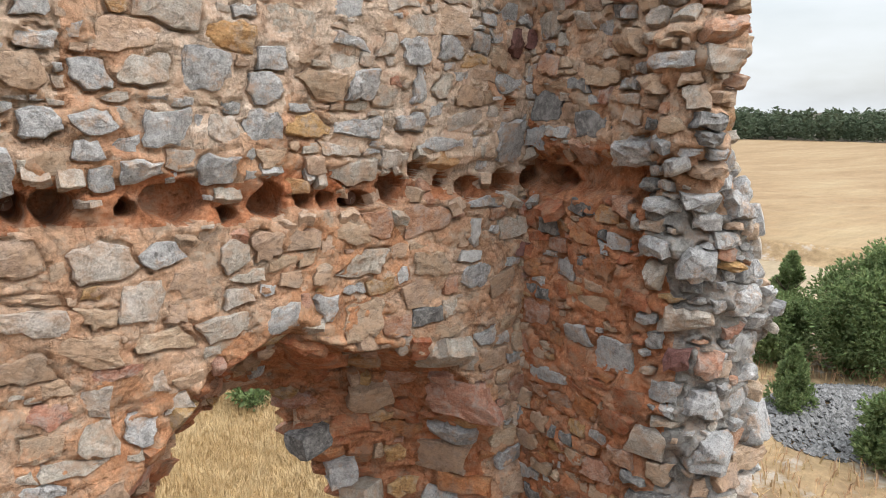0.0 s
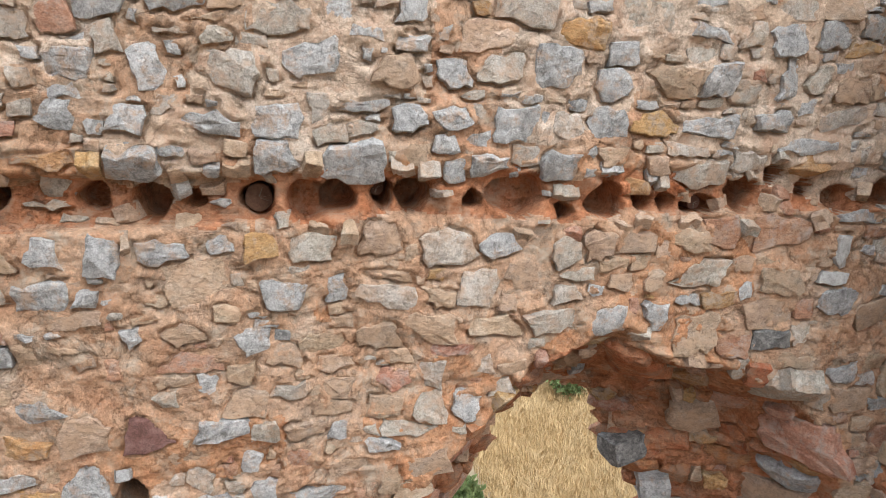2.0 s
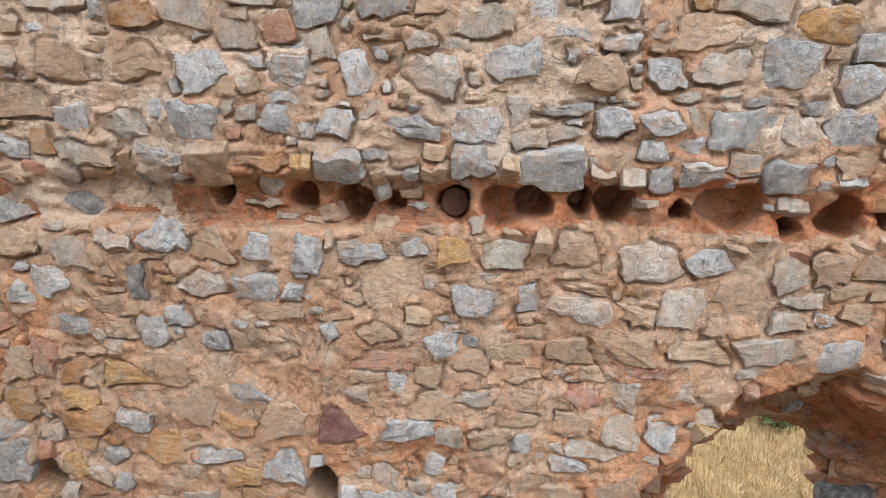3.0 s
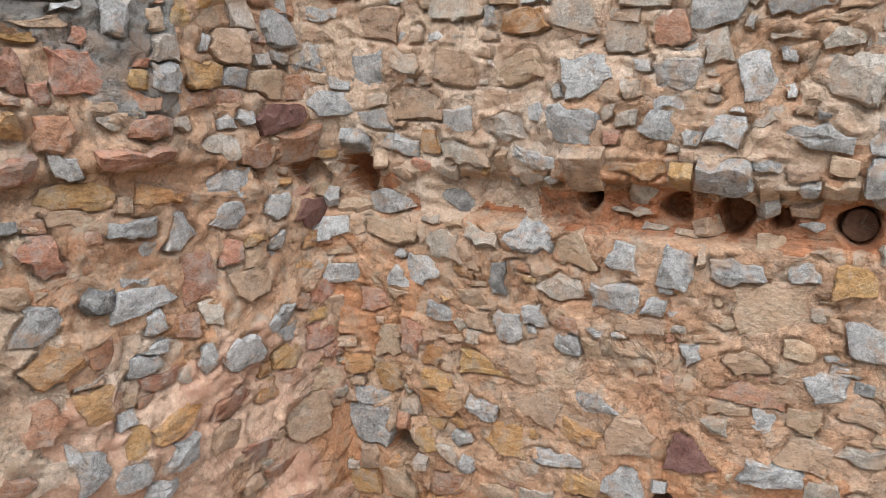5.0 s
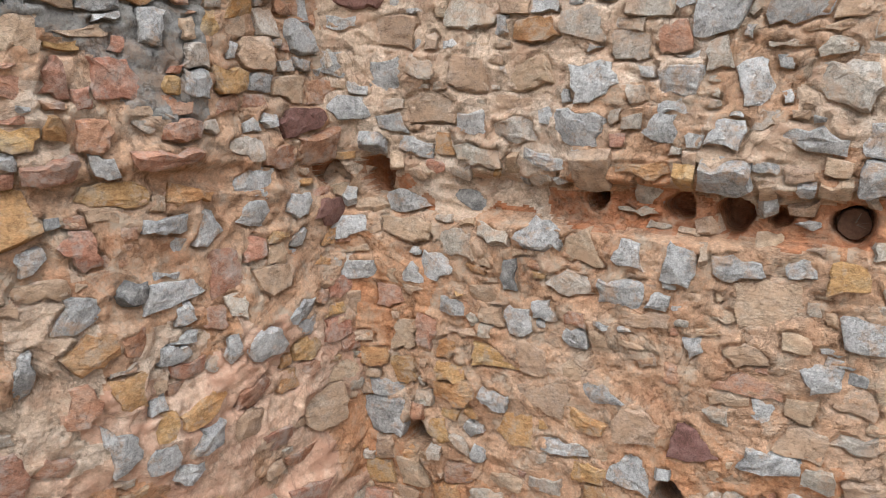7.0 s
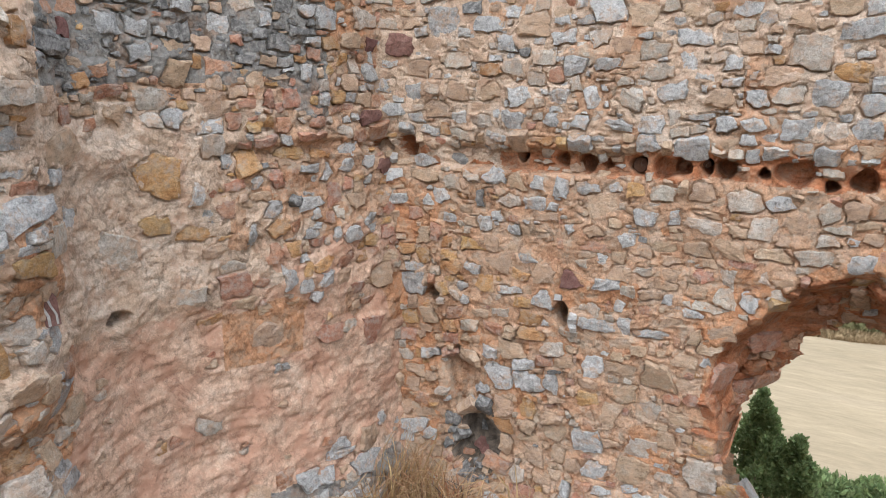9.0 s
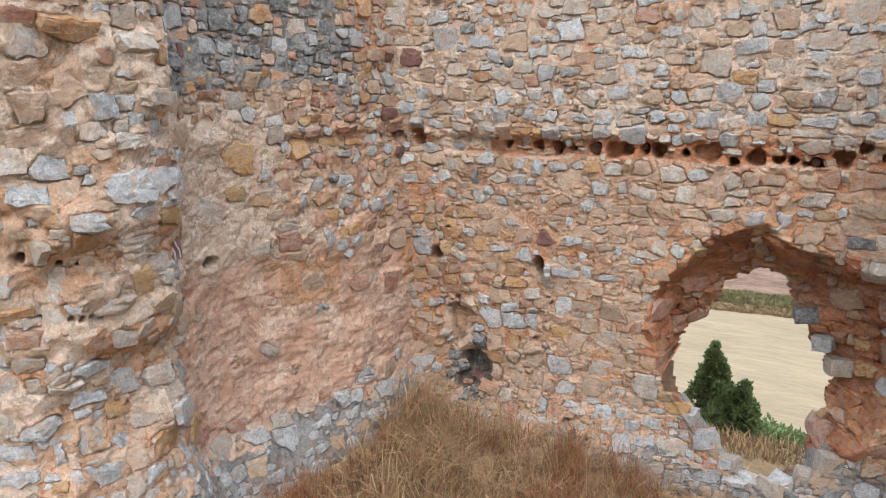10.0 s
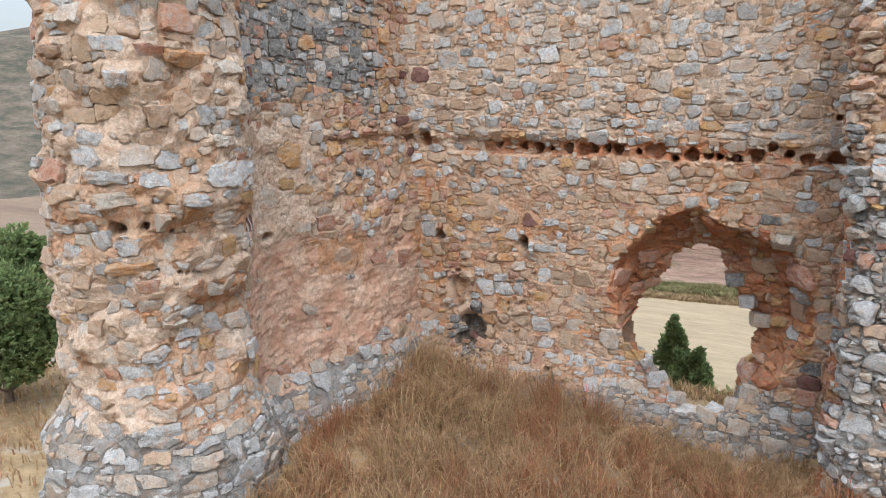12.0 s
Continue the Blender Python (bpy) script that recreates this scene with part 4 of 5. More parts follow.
# holes of beams and putlogs: along the wall, height, width, tallness, depth
BEAMS = [(1.78, 2.9, 0.11, 0.11, 0.41), (2.23, 2.89, 0.15, 0.14, 0.19), (2.5, 2.86, 0.16, 0.19, 0.28), (2.71, 2.86, 0.1, 0.1, 0.18), (3.03, 2.86, 0.17, 0.18, 0.14),
         (3.3, 2.85, 0.26, 0.2, 0.19), (3.44, 2.87, 0.18, 0.18, 0.28), (3.68, 2.88, 0.1, 0.15, 0.27), (3.85, 2.87, 0.18, 0.17, 0.28), (4.18, 2.84, 0.1, 0.09, 0.32),
         (4.44, 2.85, 0.32, 0.22, 0.17), (4.73, 2.75, 0.11, 0.1, 0.32), (4.98, 2.81, 0.2, 0.2, 0.25), (5.22, 2.8, 0.13, 0.1, 0.22)]
BEAMS += [(5.37, 2.79, 0.1, 0.1, 0.32), (5.6, 2.77, 0.24, 0.11, 0.19), (5.88, 2.83, 0.19, 0.21, 0.22), (6.08, 2.95, 0.13, 0.12, 0.19), (6.31, 2.86, 0.12, 0.12, 0.32),
          (6.56, 2.78, 0.19, 0.18, 0.15), (6.91, 2.81, 0.24, 0.17, 0.22), (7.25, 2.81, 0.26, 0.2, 0.28), (6.91, 3.39, 0.11, 0.11, 0.18), (2.28, 1.19, 0.17, 0.28, 0.5),
          (0.63, 1.21, 0.2, 0.2, 0.42), (0.38, 2.98, 0.2, 0.24, 0.25)]
BEAMS += [(0.12, 2.98, 0.19, 0.16, 0.4), (1.32, -0.42, 0.4, 0.5, 0.2), (1.15, -0.75, 0.3, 0.3, 0.16), (0.98, 0.2, 0.26, 0.85, 0.12), (2.81, -1.0, 0.1, 0.13, 0.2), (2.93, -1.12, 0.09, 0.08, 0.2), (3.1, -1.16, 0.11, 0.09, 0.2)]
N0 = 4.1
BEAMS = [(u, z, w, h, d * 1.25) for u, z, w, h, d in BEAMS]


def north_relief(u, z, x, y):
    d = 0.045 * fbm(x * 0.5, z * 0.5, 3, 3, 21) + 0.022 * fbm(x * 3, z * 3.6, 1, 3, 22) + 0.007 * fbm(x * 12, z * 16, 2, 3, 23)
    # the rounded corner with the west wall, hollowed lower down
    d = d + 0.42 * np.exp(-np.clip(x + 4.05, 0, 9) / 0.22) * smooth01((z - 1.0) / 1.2) - 0.1 * np.exp(-((x + 3.2) / 0.45) ** 2 - ((z - 0.2) / 0.9) ** 2)
    band = smooth01((0.155 - np.abs(z - 2.87)) / 0.06)
    d = d - band * (0.03 + 0.09 * smooth01((-0.95 - x) / 0.3) * smooth01((x + 3.35) / 0.2) + 0.03 * fbm(x * 4, z * 4, 0, 2, 24))
    d = d - sunk(u, z, BEAMS)
    d = d + 0.28 * smooth01((-0.45 - z) / 1.2) * smooth01((0.6 - x) / 1.2) + 0.1 * smooth01((-0.9 - z) / 0.5)
    wob = 0.09 * fbm(x * 3, z * 3, 7, 3, 31)
    df, db = signed_distance(x + wob, z + wob, HOLE_FRONT), signed_distance(x + wob * 0.7, z - wob * 0.7, HOLE_BACK)
    t = np.clip(df, 0, None) / (np.clip(df, 0, None) + np.clip(-db, 0, None) + 1e-4)
    t = np.where((df > 0) & ~((db > 0) & (df < 0.07)), t, 0)
    d = d - 1.06 * (0.4 * smooth01(t * 2.2) + 0.6 * t)
    ledge = np.round((z + 0.08 * fbm(x * 1.5, z, 3, 2, 36)) * 9) / 9
    room = np.clip((np.clip(df, 0, None) + np.clip(-db, 0, None)) / 0.4, 0, 1)
    return d + np.where(t > 0.02, 0.065 * fbm(x * 4, ledge * 9, 9, 3, 33), 0) * smooth01(t * 6) * room


NORTH = Face([(-4.1, 3.0), (0.0, 3.0), (3.3, 3.0)], [(-4.1, 3.0), (0.0, 3.0), (3.3, 3.0)], (0, 5), north_relief, 0)


def north_pick(u, z):
    x = u - N0
    df = signed_distance(x, z, HOLE_FRONT)
    n = fbm(x * 1.3, z * 1.3, 2, 4, 43)
    red = (df > 0.03) | (np.abs(z - 2.86) < 0.11 + 0.05 * fbm(x * 3, z * 3, 0, 2, 41)) & (x > -3.6)
    orange = n + 0.55 * np.exp(-((x + 2.9) / 0.9) ** 2 - ((z - 1.3) / 1.1) ** 2) + 0.5 * smooth01((0.35 + df) / 0.4) > 0.55
    grey = (z < -1.1 + 0.35 * n) & (df < 0.1) & (x > -1.5 + 0.6 * n)
    pale = (z > 3.0 + 0.5 * n) & (n < 0.35)
    # ragged dark brown patch over the hollow at the corner's foot
    dark_patch = np.hypot((u - 1.28) / 0.34, (z + 0.52) / 0.46) + 0.3 * fbm(u * 4, z * 4, 5, 3, 44) < 0.9
    return np.where(dark_patch, 4, np.where((sunk(u, z, BEAMS) > 0.03) & (z > 2.5), 1, np.where(grey, 2, np.where(pale, 3, np.where(red, 1, np.where(orange & (z < 3.1), 5, 0))))))


wall_north = tagged(new("wall_north"), "thick rubble-stone wall with a row of beam holes and a broken arched opening", "wall", kind="structure")
top_n = lambda u: 5.75 + 0.25 * fbm(u * 1.3, 0.5, 0, 3, 51)
back_open = lambda u, z: signed_distance(u - N0 + 0.06 * fbm(u * 3, z * 3, 7, 3, 31), z, HOLE_BACK) + 0.035 * fbm(u * 14, z * 14, 0, 3, 37)


def plain_faces(name, face, length, z0, z1, parent, tops, keep=None, mats=None, step=0.09):
    """The outer side of a wall, coarser, as nobody comes near it."""
    face_mesh(name, face, z0, z1, step, mats or [MORTAR], lambda u, z: np.zeros(len(u), int), keep=keep, parent=parent, top=tops)


rough = lambda s: (lambda u, z, x, y: 0.05 * fbm(x + y, z, 1, 3, s) + 0.03 * fbm((x + y) * 4, z * 5, 1, 3, s + 1))
NORTH_BACK = Face([(4.3, 4.04), (-5.9, 4.04)], [(4.3, 4.04), (-5.9, 4.04)], (0, 5), rough(101), 0)
plain_faces("outer_face", NORTH_BACK, 10, -6.5, 5.9, wall_north, lambda u: 5.7 + 0 * u, keep=lambda u, z: signed_distance(4.3 - u, z, HOLE_BACK) < -0.05, step=0.04)


def wall_cap(name, inner, outer, parent, mat):
    """The broken crown between two lines of points."""
    n = len(inner)
    verts = [tuple(p) for p in inner] + [tuple(p) for p in outer]
    mesh_object(name, verts, [(i, i + 1, n + i + 1, n + i) for i in range(n - 1)], mat, parent)


def opening_sill():
    """The rubble bed of the opening, falling to the outside."""
    front = np.array([(2.1, -0.8), (1.75, -1.21), (1.25, -1.33), (0.84, -1.16), (0.46, -0.81), (0.05, -0.3)])
    back = np.array([(1.95, -1.0), (1.72, -1.55), (1.25, -1.75), (0.84, -1.6), (0.46, -1.2), (0.12, -0.7)])
    k = np.linspace(0, 5, 70)
    fx, fz, bx, bz = (np.interp(k, np.arange(6), c) for c in (front[:, 0], front[:, 1], back[:, 0], back[:, 1]))
    t = np.linspace(0, 1, 34)[:, None]
    x, z, y = fx * (1 - t) + bx * t, fz * (1 - t) + bz * t, 2.96 + 1.1 * t + 0 * k
    z = z + 0.035 * fbm(x * 5, y * 5, 0, 3, 39) - 0.02
    n = len(k)
    i = np.arange(34 * n).reshape(34, n)
    quads = np.stack([i[:-1, :-1], i[:-1, 1:], i[1:, 1:], i[1:, :-1]], -1).reshape(-1, 4)
    mesh_object("sill", np.stack([x, y, z], -1).reshape(-1, 3).tolist(), quads.tolist(), GREYMORTAR, wall_north, True)


opening_sill()


def north_kind(u, z, rng):
    x = u - N0
    df = float(signed_distance(np.array(x), np.array(z), HOLE_FRONT))
    if df > -0.02:
        return choose(rng, dict(core=5, rose=2, ochre=1.5, tan=0.8, grey=0.2))
    # mostly dark stones within that hollow
    if math.hypot((u - 1.28) / 0.4, (z + 0.52) / 0.5) < 1:
        return choose(rng, dict(dark=4, tan=1, rose=1))
    if z < -0.6 and x > -1.6:
        return choose(rng, dict(grey=2.4, pale=2, tan=2.4, rose=0.6))
    up = float(smooth01((z - 2.7) / 0.5))
    warm = math.exp(-((x + 3.0) / 1.0) ** 2 - ((z - 1.2) / 1.2) ** 2) + 0.7 * float(smooth01((0.4 + df) / 0.4))
    return choose(rng, dict(grey=1.0 + 3.0 * up, pale=1.3 + 2.4 * up, tan=3.4 - 1.2 * up, ochre=0.25 + 1.6 * warm, rose=0.9 * (1 - 0.8 * up) + 0.8 * warm, dark=0.08))


def north_ok(u, z, size):
    x = u - N0
    between = (size < 0.16) & (np.abs(z - 2.86) < 0.12) & (x > -2.2) & (hashed((u * 61).astype(int), (z * 53).astype(int), 2 + 0 * u.astype(int), 9) > 0.4)
    band = (np.abs(z - 2.86) < 0.1 + size * 0.22) & (x > -3.75) & ~between
    bare = np.where(z < 2.7, 0.3 + 0.3 * smooth01((-0.9 - x) / 0.5) * smooth01((2.5 - z) / 0.2) * smooth01((z - 0.9) / 0.3) + 0.35 * smooth01(0.5 + 2 * fbm(x * 0.9, z * 0.9, 5, 2, 47)), 0.15) * smooth01((z + 0.9) / 0.5)
    return (z < top_n(u) - 0.1) & ~band & ((signed_distance(x, z, HOLE_BACK) < -size * 0.2) | (signed_distance(x, z, HOLE_FRONT) < -0.03)) & (hashed((u * 5.5 + 0.3 * z).astype(int), (z * 8.5 + 60).astype(int), 1 + 0 * u.astype(int), 3) > bare) & (sunk(u, z, BEAMS) < 0.02)


def north_proud(u, z, rng, chosen, proud):
    """Blocks of the torn core jut out; the facing is nearly flush low down."""
    df = float(signed_distance(np.array(u - N0), np.array(z), HOLE_FRONT))
    if df > 0.02 and not chosen:
        return rng.uniform(0.015, 0.1)
    if u - N0 < -2.7 and 0.9 < z < 2.3 and not chosen:
        return rng.uniform(0.015, 0.06)
    if -3.5 < u - N0 < -1.5 and -0.9 < z < 0.95 and df < -0.6:
        return rng.uniform(0.03, 0.09)
    return proud * (0.9 if z > 2.6 else 0.75) if chosen else proud * (0.75 if z > 2.7 else 0.7)


north = Masonry(NORTH, -1.9, 5.9, wall_north, 5, 300)
for rows in (STONES_NA, STONES_NB, STONES_NC, STONES_ND, STONES_NE, STONES_NF, STONES_NG, STONES_NH, STONES_NI, STONES_NJ):
    north.place(rows)
north.place([(6.59, 2.46, 0.08, 0.2, "chalk"), (6.55, 2.28, 0.22, 0.1, "chalk")], proud=0.022)
north.place([(0.33, 4.08, 0.36, 0.27, "red")], proud=0.04)
north.place([(6.34, 1.56, 0.36, 0.27, "pale")], proud=0.12)
north.spare(BEAMS)
north.fill((0.36, 0.28, 0.21, 0.15, 0.1, 0.07), (900, 2600, 5000, 7000, 6000, 2500), north_kind, north_ok)
north.finish(lambda u, z: 0.6 < z < 4.1, proud_of=north_proud)
face_mesh("mortar_face", NORTH, -1.9, 5.9, 0.03, [MORTAR, EARTH, GREYMORTAR, PALEMORTAR, DARK_BROWN, ORANGEMORTAR], north_pick, keep=lambda u, z: (back_open(u, z) < 0.0) | (signed_distance(u - N0 + 0.09 * fbm((u - N0) * 3, z * 3, 7, 3, 31), z + 0.09 * fbm((u - N0) * 3, z * 3, 7, 3, 31), HOLE_FRONT) < 0.0), parent=wall_north, top=top_n, seed=201, masonry=north, finer=(-1.4, 4.3, 0.0135))

# ------------------------------------------------------------------ the west wall and its broken end
WEST_HOLES = [(4.77, 1.68, 0.2, 0.12, 0.3), (1.97, 2.2, 0.19, 0.15, 0.4), (2.29, 2.21, 0.1, 0.09, 0.3), (2.45, 2.15, 0.06, 0.06, 0.2), (2.78, 2.11, 0.06, 0.06, 0.2),
              (2.6, 2.13, 0.05, 0.05, 0.2), (8.0, 2.99, 0.2, 0.15, 0.34)] + [(2.4 + 0.085 * i, 1.65 - 0.012 * i, 0.045, 0.045, 0.15) for i in range(7)]


def west_relief(u, z, x, y):
    d = 0.06 * fbm(y * 0.6, z * 0.6, x * 0.6, 3, 61) + 0.03 * fbm(y * 3, z * 3.6, x * 3, 3, 62) + 0.008 * fbm(y * 12, z * 16, x * 12, 3, 63)
    pier = smooth01((-0.9 - y) / 0.5)
    d = d + pier * (0.085 * fbm(y * 2.2 + x * 2.2, z * 2.8, 1, 3, 64) + 0.4 * smooth01((0.35 - z) / 1.7) + 0.1 * smooth01((z - 2.0) / 0.4) * smooth01((3.1 - z) / 0.5)
                    - 0.14 * smooth01((1.35 - z) / 0.3) * smooth01((z - 0.2) / 0.5) * smooth01((y + 2.4) / 0.5))
    d = d - 0.08 * smooth01((1.75 - z) / 0.5) * smooth01((z + 1.2) / 1.6) * (1 - pier) * smooth01((1.9 - y) / 1.2)
    d = d - 0.06 * smooth01((0.1 - np.abs(z - 3.02)) / 0.08) * smooth01((y - 0.4) / 0.4)
    d = d + 0.3 * smooth01((-0.5 - z) / 0.9) * (1 - pier)
    worn = (1 - pier) * np.maximum(smooth01((1.8 - z) / 0.3), smooth01((0.3 - y) / 0.3) * smooth01((3.4 - z) / 0.3)) * smooth01((z + 0.7) / 0.4)
    layer = np.round((z + 0.15 * fbm(y * 0.9, z * 1.5, 2, 3, 66)) * 11) / 11
    d = d + (1 - pier) * smooth01((3.5 - z) / 0.4) * (0.014 * smooth01(5 * fbm(y * 1.5, z * 1.8, 8, 4, 167)) + 0.005 * smooth01(6 * fbm(y * 3.0 + 5, z * 3.6, 3, 3, 168)))
    d = d + worn * (0.006 * fbm(y * 2.6, layer * 11, 4, 3, 67) + 0.006 * np.abs(fbm(y * 5, z * 9, 4, 3, 68)))
    return d - sunk(u, z, WEST_HOLES)


WEST = Face([(-6.3, -2.3), (-6.1, -2.75), (-5.6, -3.05), (-5.0, -2.95), (-4.4, -2.72), (-4.05, -2.1), (-4.1, -1.4), (-4.3, -1.05), (-4.58, -0.6), (-4.5, 0.2), (-4.15, 1.2), (-4.0, 2.2), (-3.9, 3.1)],
            [(-6.2, -2.3), (-6.0, -2.7), (-5.55, -3.0), (-5.0, -2.95), (-4.4, -2.7), (-4.05, -2.1), (-4.0, -1.4), (-4.2, -1.05), (-4.55, -0.6), (-4.5, 0.2), (-4.15, 1.2), (-4.0, 2.2), (-3.9, 3.1)], (0, 5), west_relief)
wall_west = tagged(new("wall_west"), "rubble wall with worn render and a broken thicker end", "wall", kind="structure")
top_w = lambda u: 5.6 + 0.3 * fbm(u * 1.3, 0.5, 0, 3, 52)
west_xy = lambda u, z: WEST.line(np.asarray(u, float), np.asarray(z, float))


def west_pick(u, z):
    x, y = west_xy(u, z)
    n = fbm(y * 0.9, z * 0.9, x, 4, 71)
    render = (y > -1.0) & (z < 1.9 + 0.6 * n) & (z > -0.9 + 0.4 * n)
    beige = (y > -1.0) & (y < 0.9 + 1.2 * n) & (z < 3.5) & (z > 1.5 + 0.5 * n)
    grey = (y < -0.9) & (z < -0.3 + 0.4 * n) | ((y > -1.0) & (y < 1.9) & (z > 3.55 + 0.4 * n)) | (z < -0.75 + 0.3 * n)
    red = (z < 1.4 + 0.2 * n) & (z > 0.85) & (n > 0.0) & ((y > 0.6) | (y < -0.9)) & (y > -2.2) | (n > 0.6)
    return np.where(grey, 3, np.where(red & ~beige, 1, np.where(beige, 4, np.where(render, 2, np.where((y < -0.9) & (n > -0.3), 4, 0)))))


WEST_BACK = Face([(-5.65, 4.04), (-5.9, 1.0), (-6.3, -2.3)], [(-5.65, 4.04), (-5.9, 1.0), (-6.25, -2.3)], (0, 5), rough(111), 1)
plain_faces("outer_face", WEST_BACK, 7, -4.5, 5.8, wall_west, lambda u: 5.6 + 0 * u)


def west_kind(u, z, rng):
    x, y = (float(v) for v in west_xy(u, z))
    if y < -0.9:
        low = float(smooth01((0.2 - z) / 0.8))
        return choose(rng, dict(grey=3.0 + 7 * low, pale=3.2 + 3 * low, tan=2.7 - 1.9 * low, ochre=0.7 * (1 - low), rose=0.6 * (1 - low)))
    if z < -0.6:
        return choose(rng, dict(grey=5, pale=2, tan=1))
    if z < 2.3 and y < 2.0:
        return choose(rng, dict(rose=3, tan=3, pale=2.0, grey=0.8, ochre=0.8))
    up = float(smooth01((z - 3.4) / 0.5)) * float(smooth01((2.0 - y) / 0.6))
    return choose(rng, dict(grey=1.6 + up, dark=0.15 + 5 * up, tan=2.2, rose=1.8, ochre=1.0, pale=0.8))


def west_ok(u, z, size):
    x, y = west_xy(u, z)
    thin = np.where(y > -0.95, np.maximum(0.92 * smooth01((1.75 - z) / 0.4) * smooth01((z + 0.7) / 0.4), np.maximum(0.95 * ((y < 0.5) & (z < 3.35) & (z > 0.9)), 0.68 * (z < 3.4))), 0.0)
    thin = np.where(y <= -0.95, np.where(z > 0.1, 0.45 if size > 0.2 else 0.7, 0.0 if size > 0.2 else 0.45), thin)
    thin = np.where((y > -0.95) & (z < 1.6) & (z > -0.5) & (y < 2.2), np.maximum(thin, 0.975 if size > 0.12 else 0.9), thin)
    return (z < top_w(u) - 0.1) & (hashed((u * 5.5 + 0.3 * z).astype(int), (z * 8.5 + 60).astype(int), 1 + 0 * u.astype(int), 5) > thin) & (sunk(u, z, WEST_HOLES) < 0.02)


west = Masonry(WEST, -2.0, 5.8, wall_west, 6, 300)
for rows in (STONES_WA, STONES_WB, STONES_WC, STONES_WD):
    west.place(rows)
for rows in (STONES_P, STONES_Q):
    west.place(rows, proud=0.05)
west.spare(WEST_HOLES[:2] + WEST_HOLES[6:7])
west.fill((0.36, 0.28, 0.2, 0.14, 0.1, 0.07), (700, 2000, 4500, 7000, 6000, 2500), west_kind, west_ok, proud=(0.006, 0.034), turn_of=lambda u, z, rng: rng.gauss(22, 14) if z < 0.1 and west_xy(u, z)[1] < -0.9 else rng.gauss(0, 8))
west.finish(lambda u, z: -0.6 < z < 4.3 and u > 1.2)
face_mesh("mortar_face", WEST, -2.0, 5.8, 0.03, [MORTAR, ORANGEMORTAR, RENDERING, GREYMORTAR, PALEMORTAR], west_pick, parent=wall_west, top=top_w, seed=221, masonry=west, finer=(-1.0, 4.4, 0.017))

# ------------------------------------------------------------------ the east wall, broken off
EAST_HOLES = [(1.28, 2.81, 0.13, 0.18, 0.3), (1.53, 3.0, 0.05, 0.05, 0.2), (1.6, 3.0, 0.05, 0.05, 0.2), (1.66, 3.01, 0.05, 0.05, 0.2), (1.81, 3.03, 0.06, 0.05, 0.2), (0.35, 2.83, 0.4, 0.2, 0.3)]


def east_relief(u, z, x, y):
    d = 0.05 * fbm(y * 0.8, z * 0.8, x * 0.8, 3, 81) + 0.035 * fbm(y * 3, z * 3.6, x * 3, 3, 82) + 0.014 * fbm(y * 12, z * 16, x * 12, 3, 83)
    end = smooth01((2.1 - y) / 0.4)
    band = smooth01((0.2 - np.abs(z - 2.9)) / 0.12) * smooth01((y - 1.75) / 0.3)
    return d + end * 0.09 * fbm(x * 2.4 + y * 2, z * 3, 2, 3, 84) - 0.14 * band - sunk(u, z, EAST_HOLES)


EAST = Face([(3.05, 3.15), (3.0, 2.3), (3.02, 1.75), (3.2, 1.45), (3.6, 1.4), (3.98, 1.55), (4.1, 2.1), (4.15, 4.1)],
            [(3.05, 3.15), (2.95, 2.3), (2.85, 1.75), (2.96, 1.52), (3.12, 1.46), (3.28, 1.6), (3.45, 2.1), (3.9, 4.1)], (1.9, 3.4), east_relief)
wall_east = tagged(new("wall_east"), "broken end of a rubble wall with rough grey limestone blocks", "wall", kind="structure")
top_e = lambda u: 5.6 + 0.3 * fbm(u * 1.3, 0.5, 0, 3, 53)


def east_pick(u, z):
    n = fbm(u, z, 0, 3, 91)
    return np.where((u < 1.4 + 0.15 * n) & (z < 3.1 + 0.2 * n), 1, np.where(z < 2.9 + 0.3 * n, 2, 0))


def east_kind(u, z, rng):
    if u < 1.25 and z < 3.1:
        return choose(rng, dict(grey=1.2, dark=0.4, tan=1.2, rose=1.4, core=3.6, ochre=0.9))
    up = float(smooth01((z - 2.9) / 0.5))
    return choose(rng, dict(grey=6 - 4.6 * up, pale=1.6 + up, dark=0.7 - 0.4 * up, tan=0.6 + 3 * up, rose=0.6 + 1.4 * up, ochre=0.2))


def east_ok(u, z, size):
    few = (u > 1.15) & (size < 0.17) & (hashed((u * 9).astype(int), (z * 11 + 60).astype(int), 4 + 0 * u.astype(int), 8) < 0.35)
    few = few | (size > 0.22) & (u > 1.3) & (z > 2.9)
    return (z < top_e(u) - 0.1) & ~few & ~((u < 1.15) & (np.abs(z - 2.88) < 0.12 + size * 0.25)) & (sunk(u, z, EAST_HOLES) < 0.02)


east = Masonry(EAST, -2.0, 5.8, wall_east, 7, 300)
east.place(STONES_R, proud=0.05)
east.spare(EAST_HOLES[:1])
east.fill((0.34, 0.26, 0.19, 0.14, 0.1, 0.07), (300, 1000, 2500, 4000, 4000, 2500), east_kind, east_ok)
east.finish(lambda u, z: -0.3 < z < 4.4, proud_of=lambda u, z, rng, chosen, p: (0.004 + 0.02 * rng.random()) if u < 1.15 else p + 0.015 + 0.05 * rng.random())
face_mesh("mortar_face", EAST, -2.0, 5.8, 0.03, [MORTAR, EARTH, GREYMORTAR], east_pick, parent=wall_east, top=top_e, seed=241, masonry=east, finer=(0.2, 4.2, 0.014))

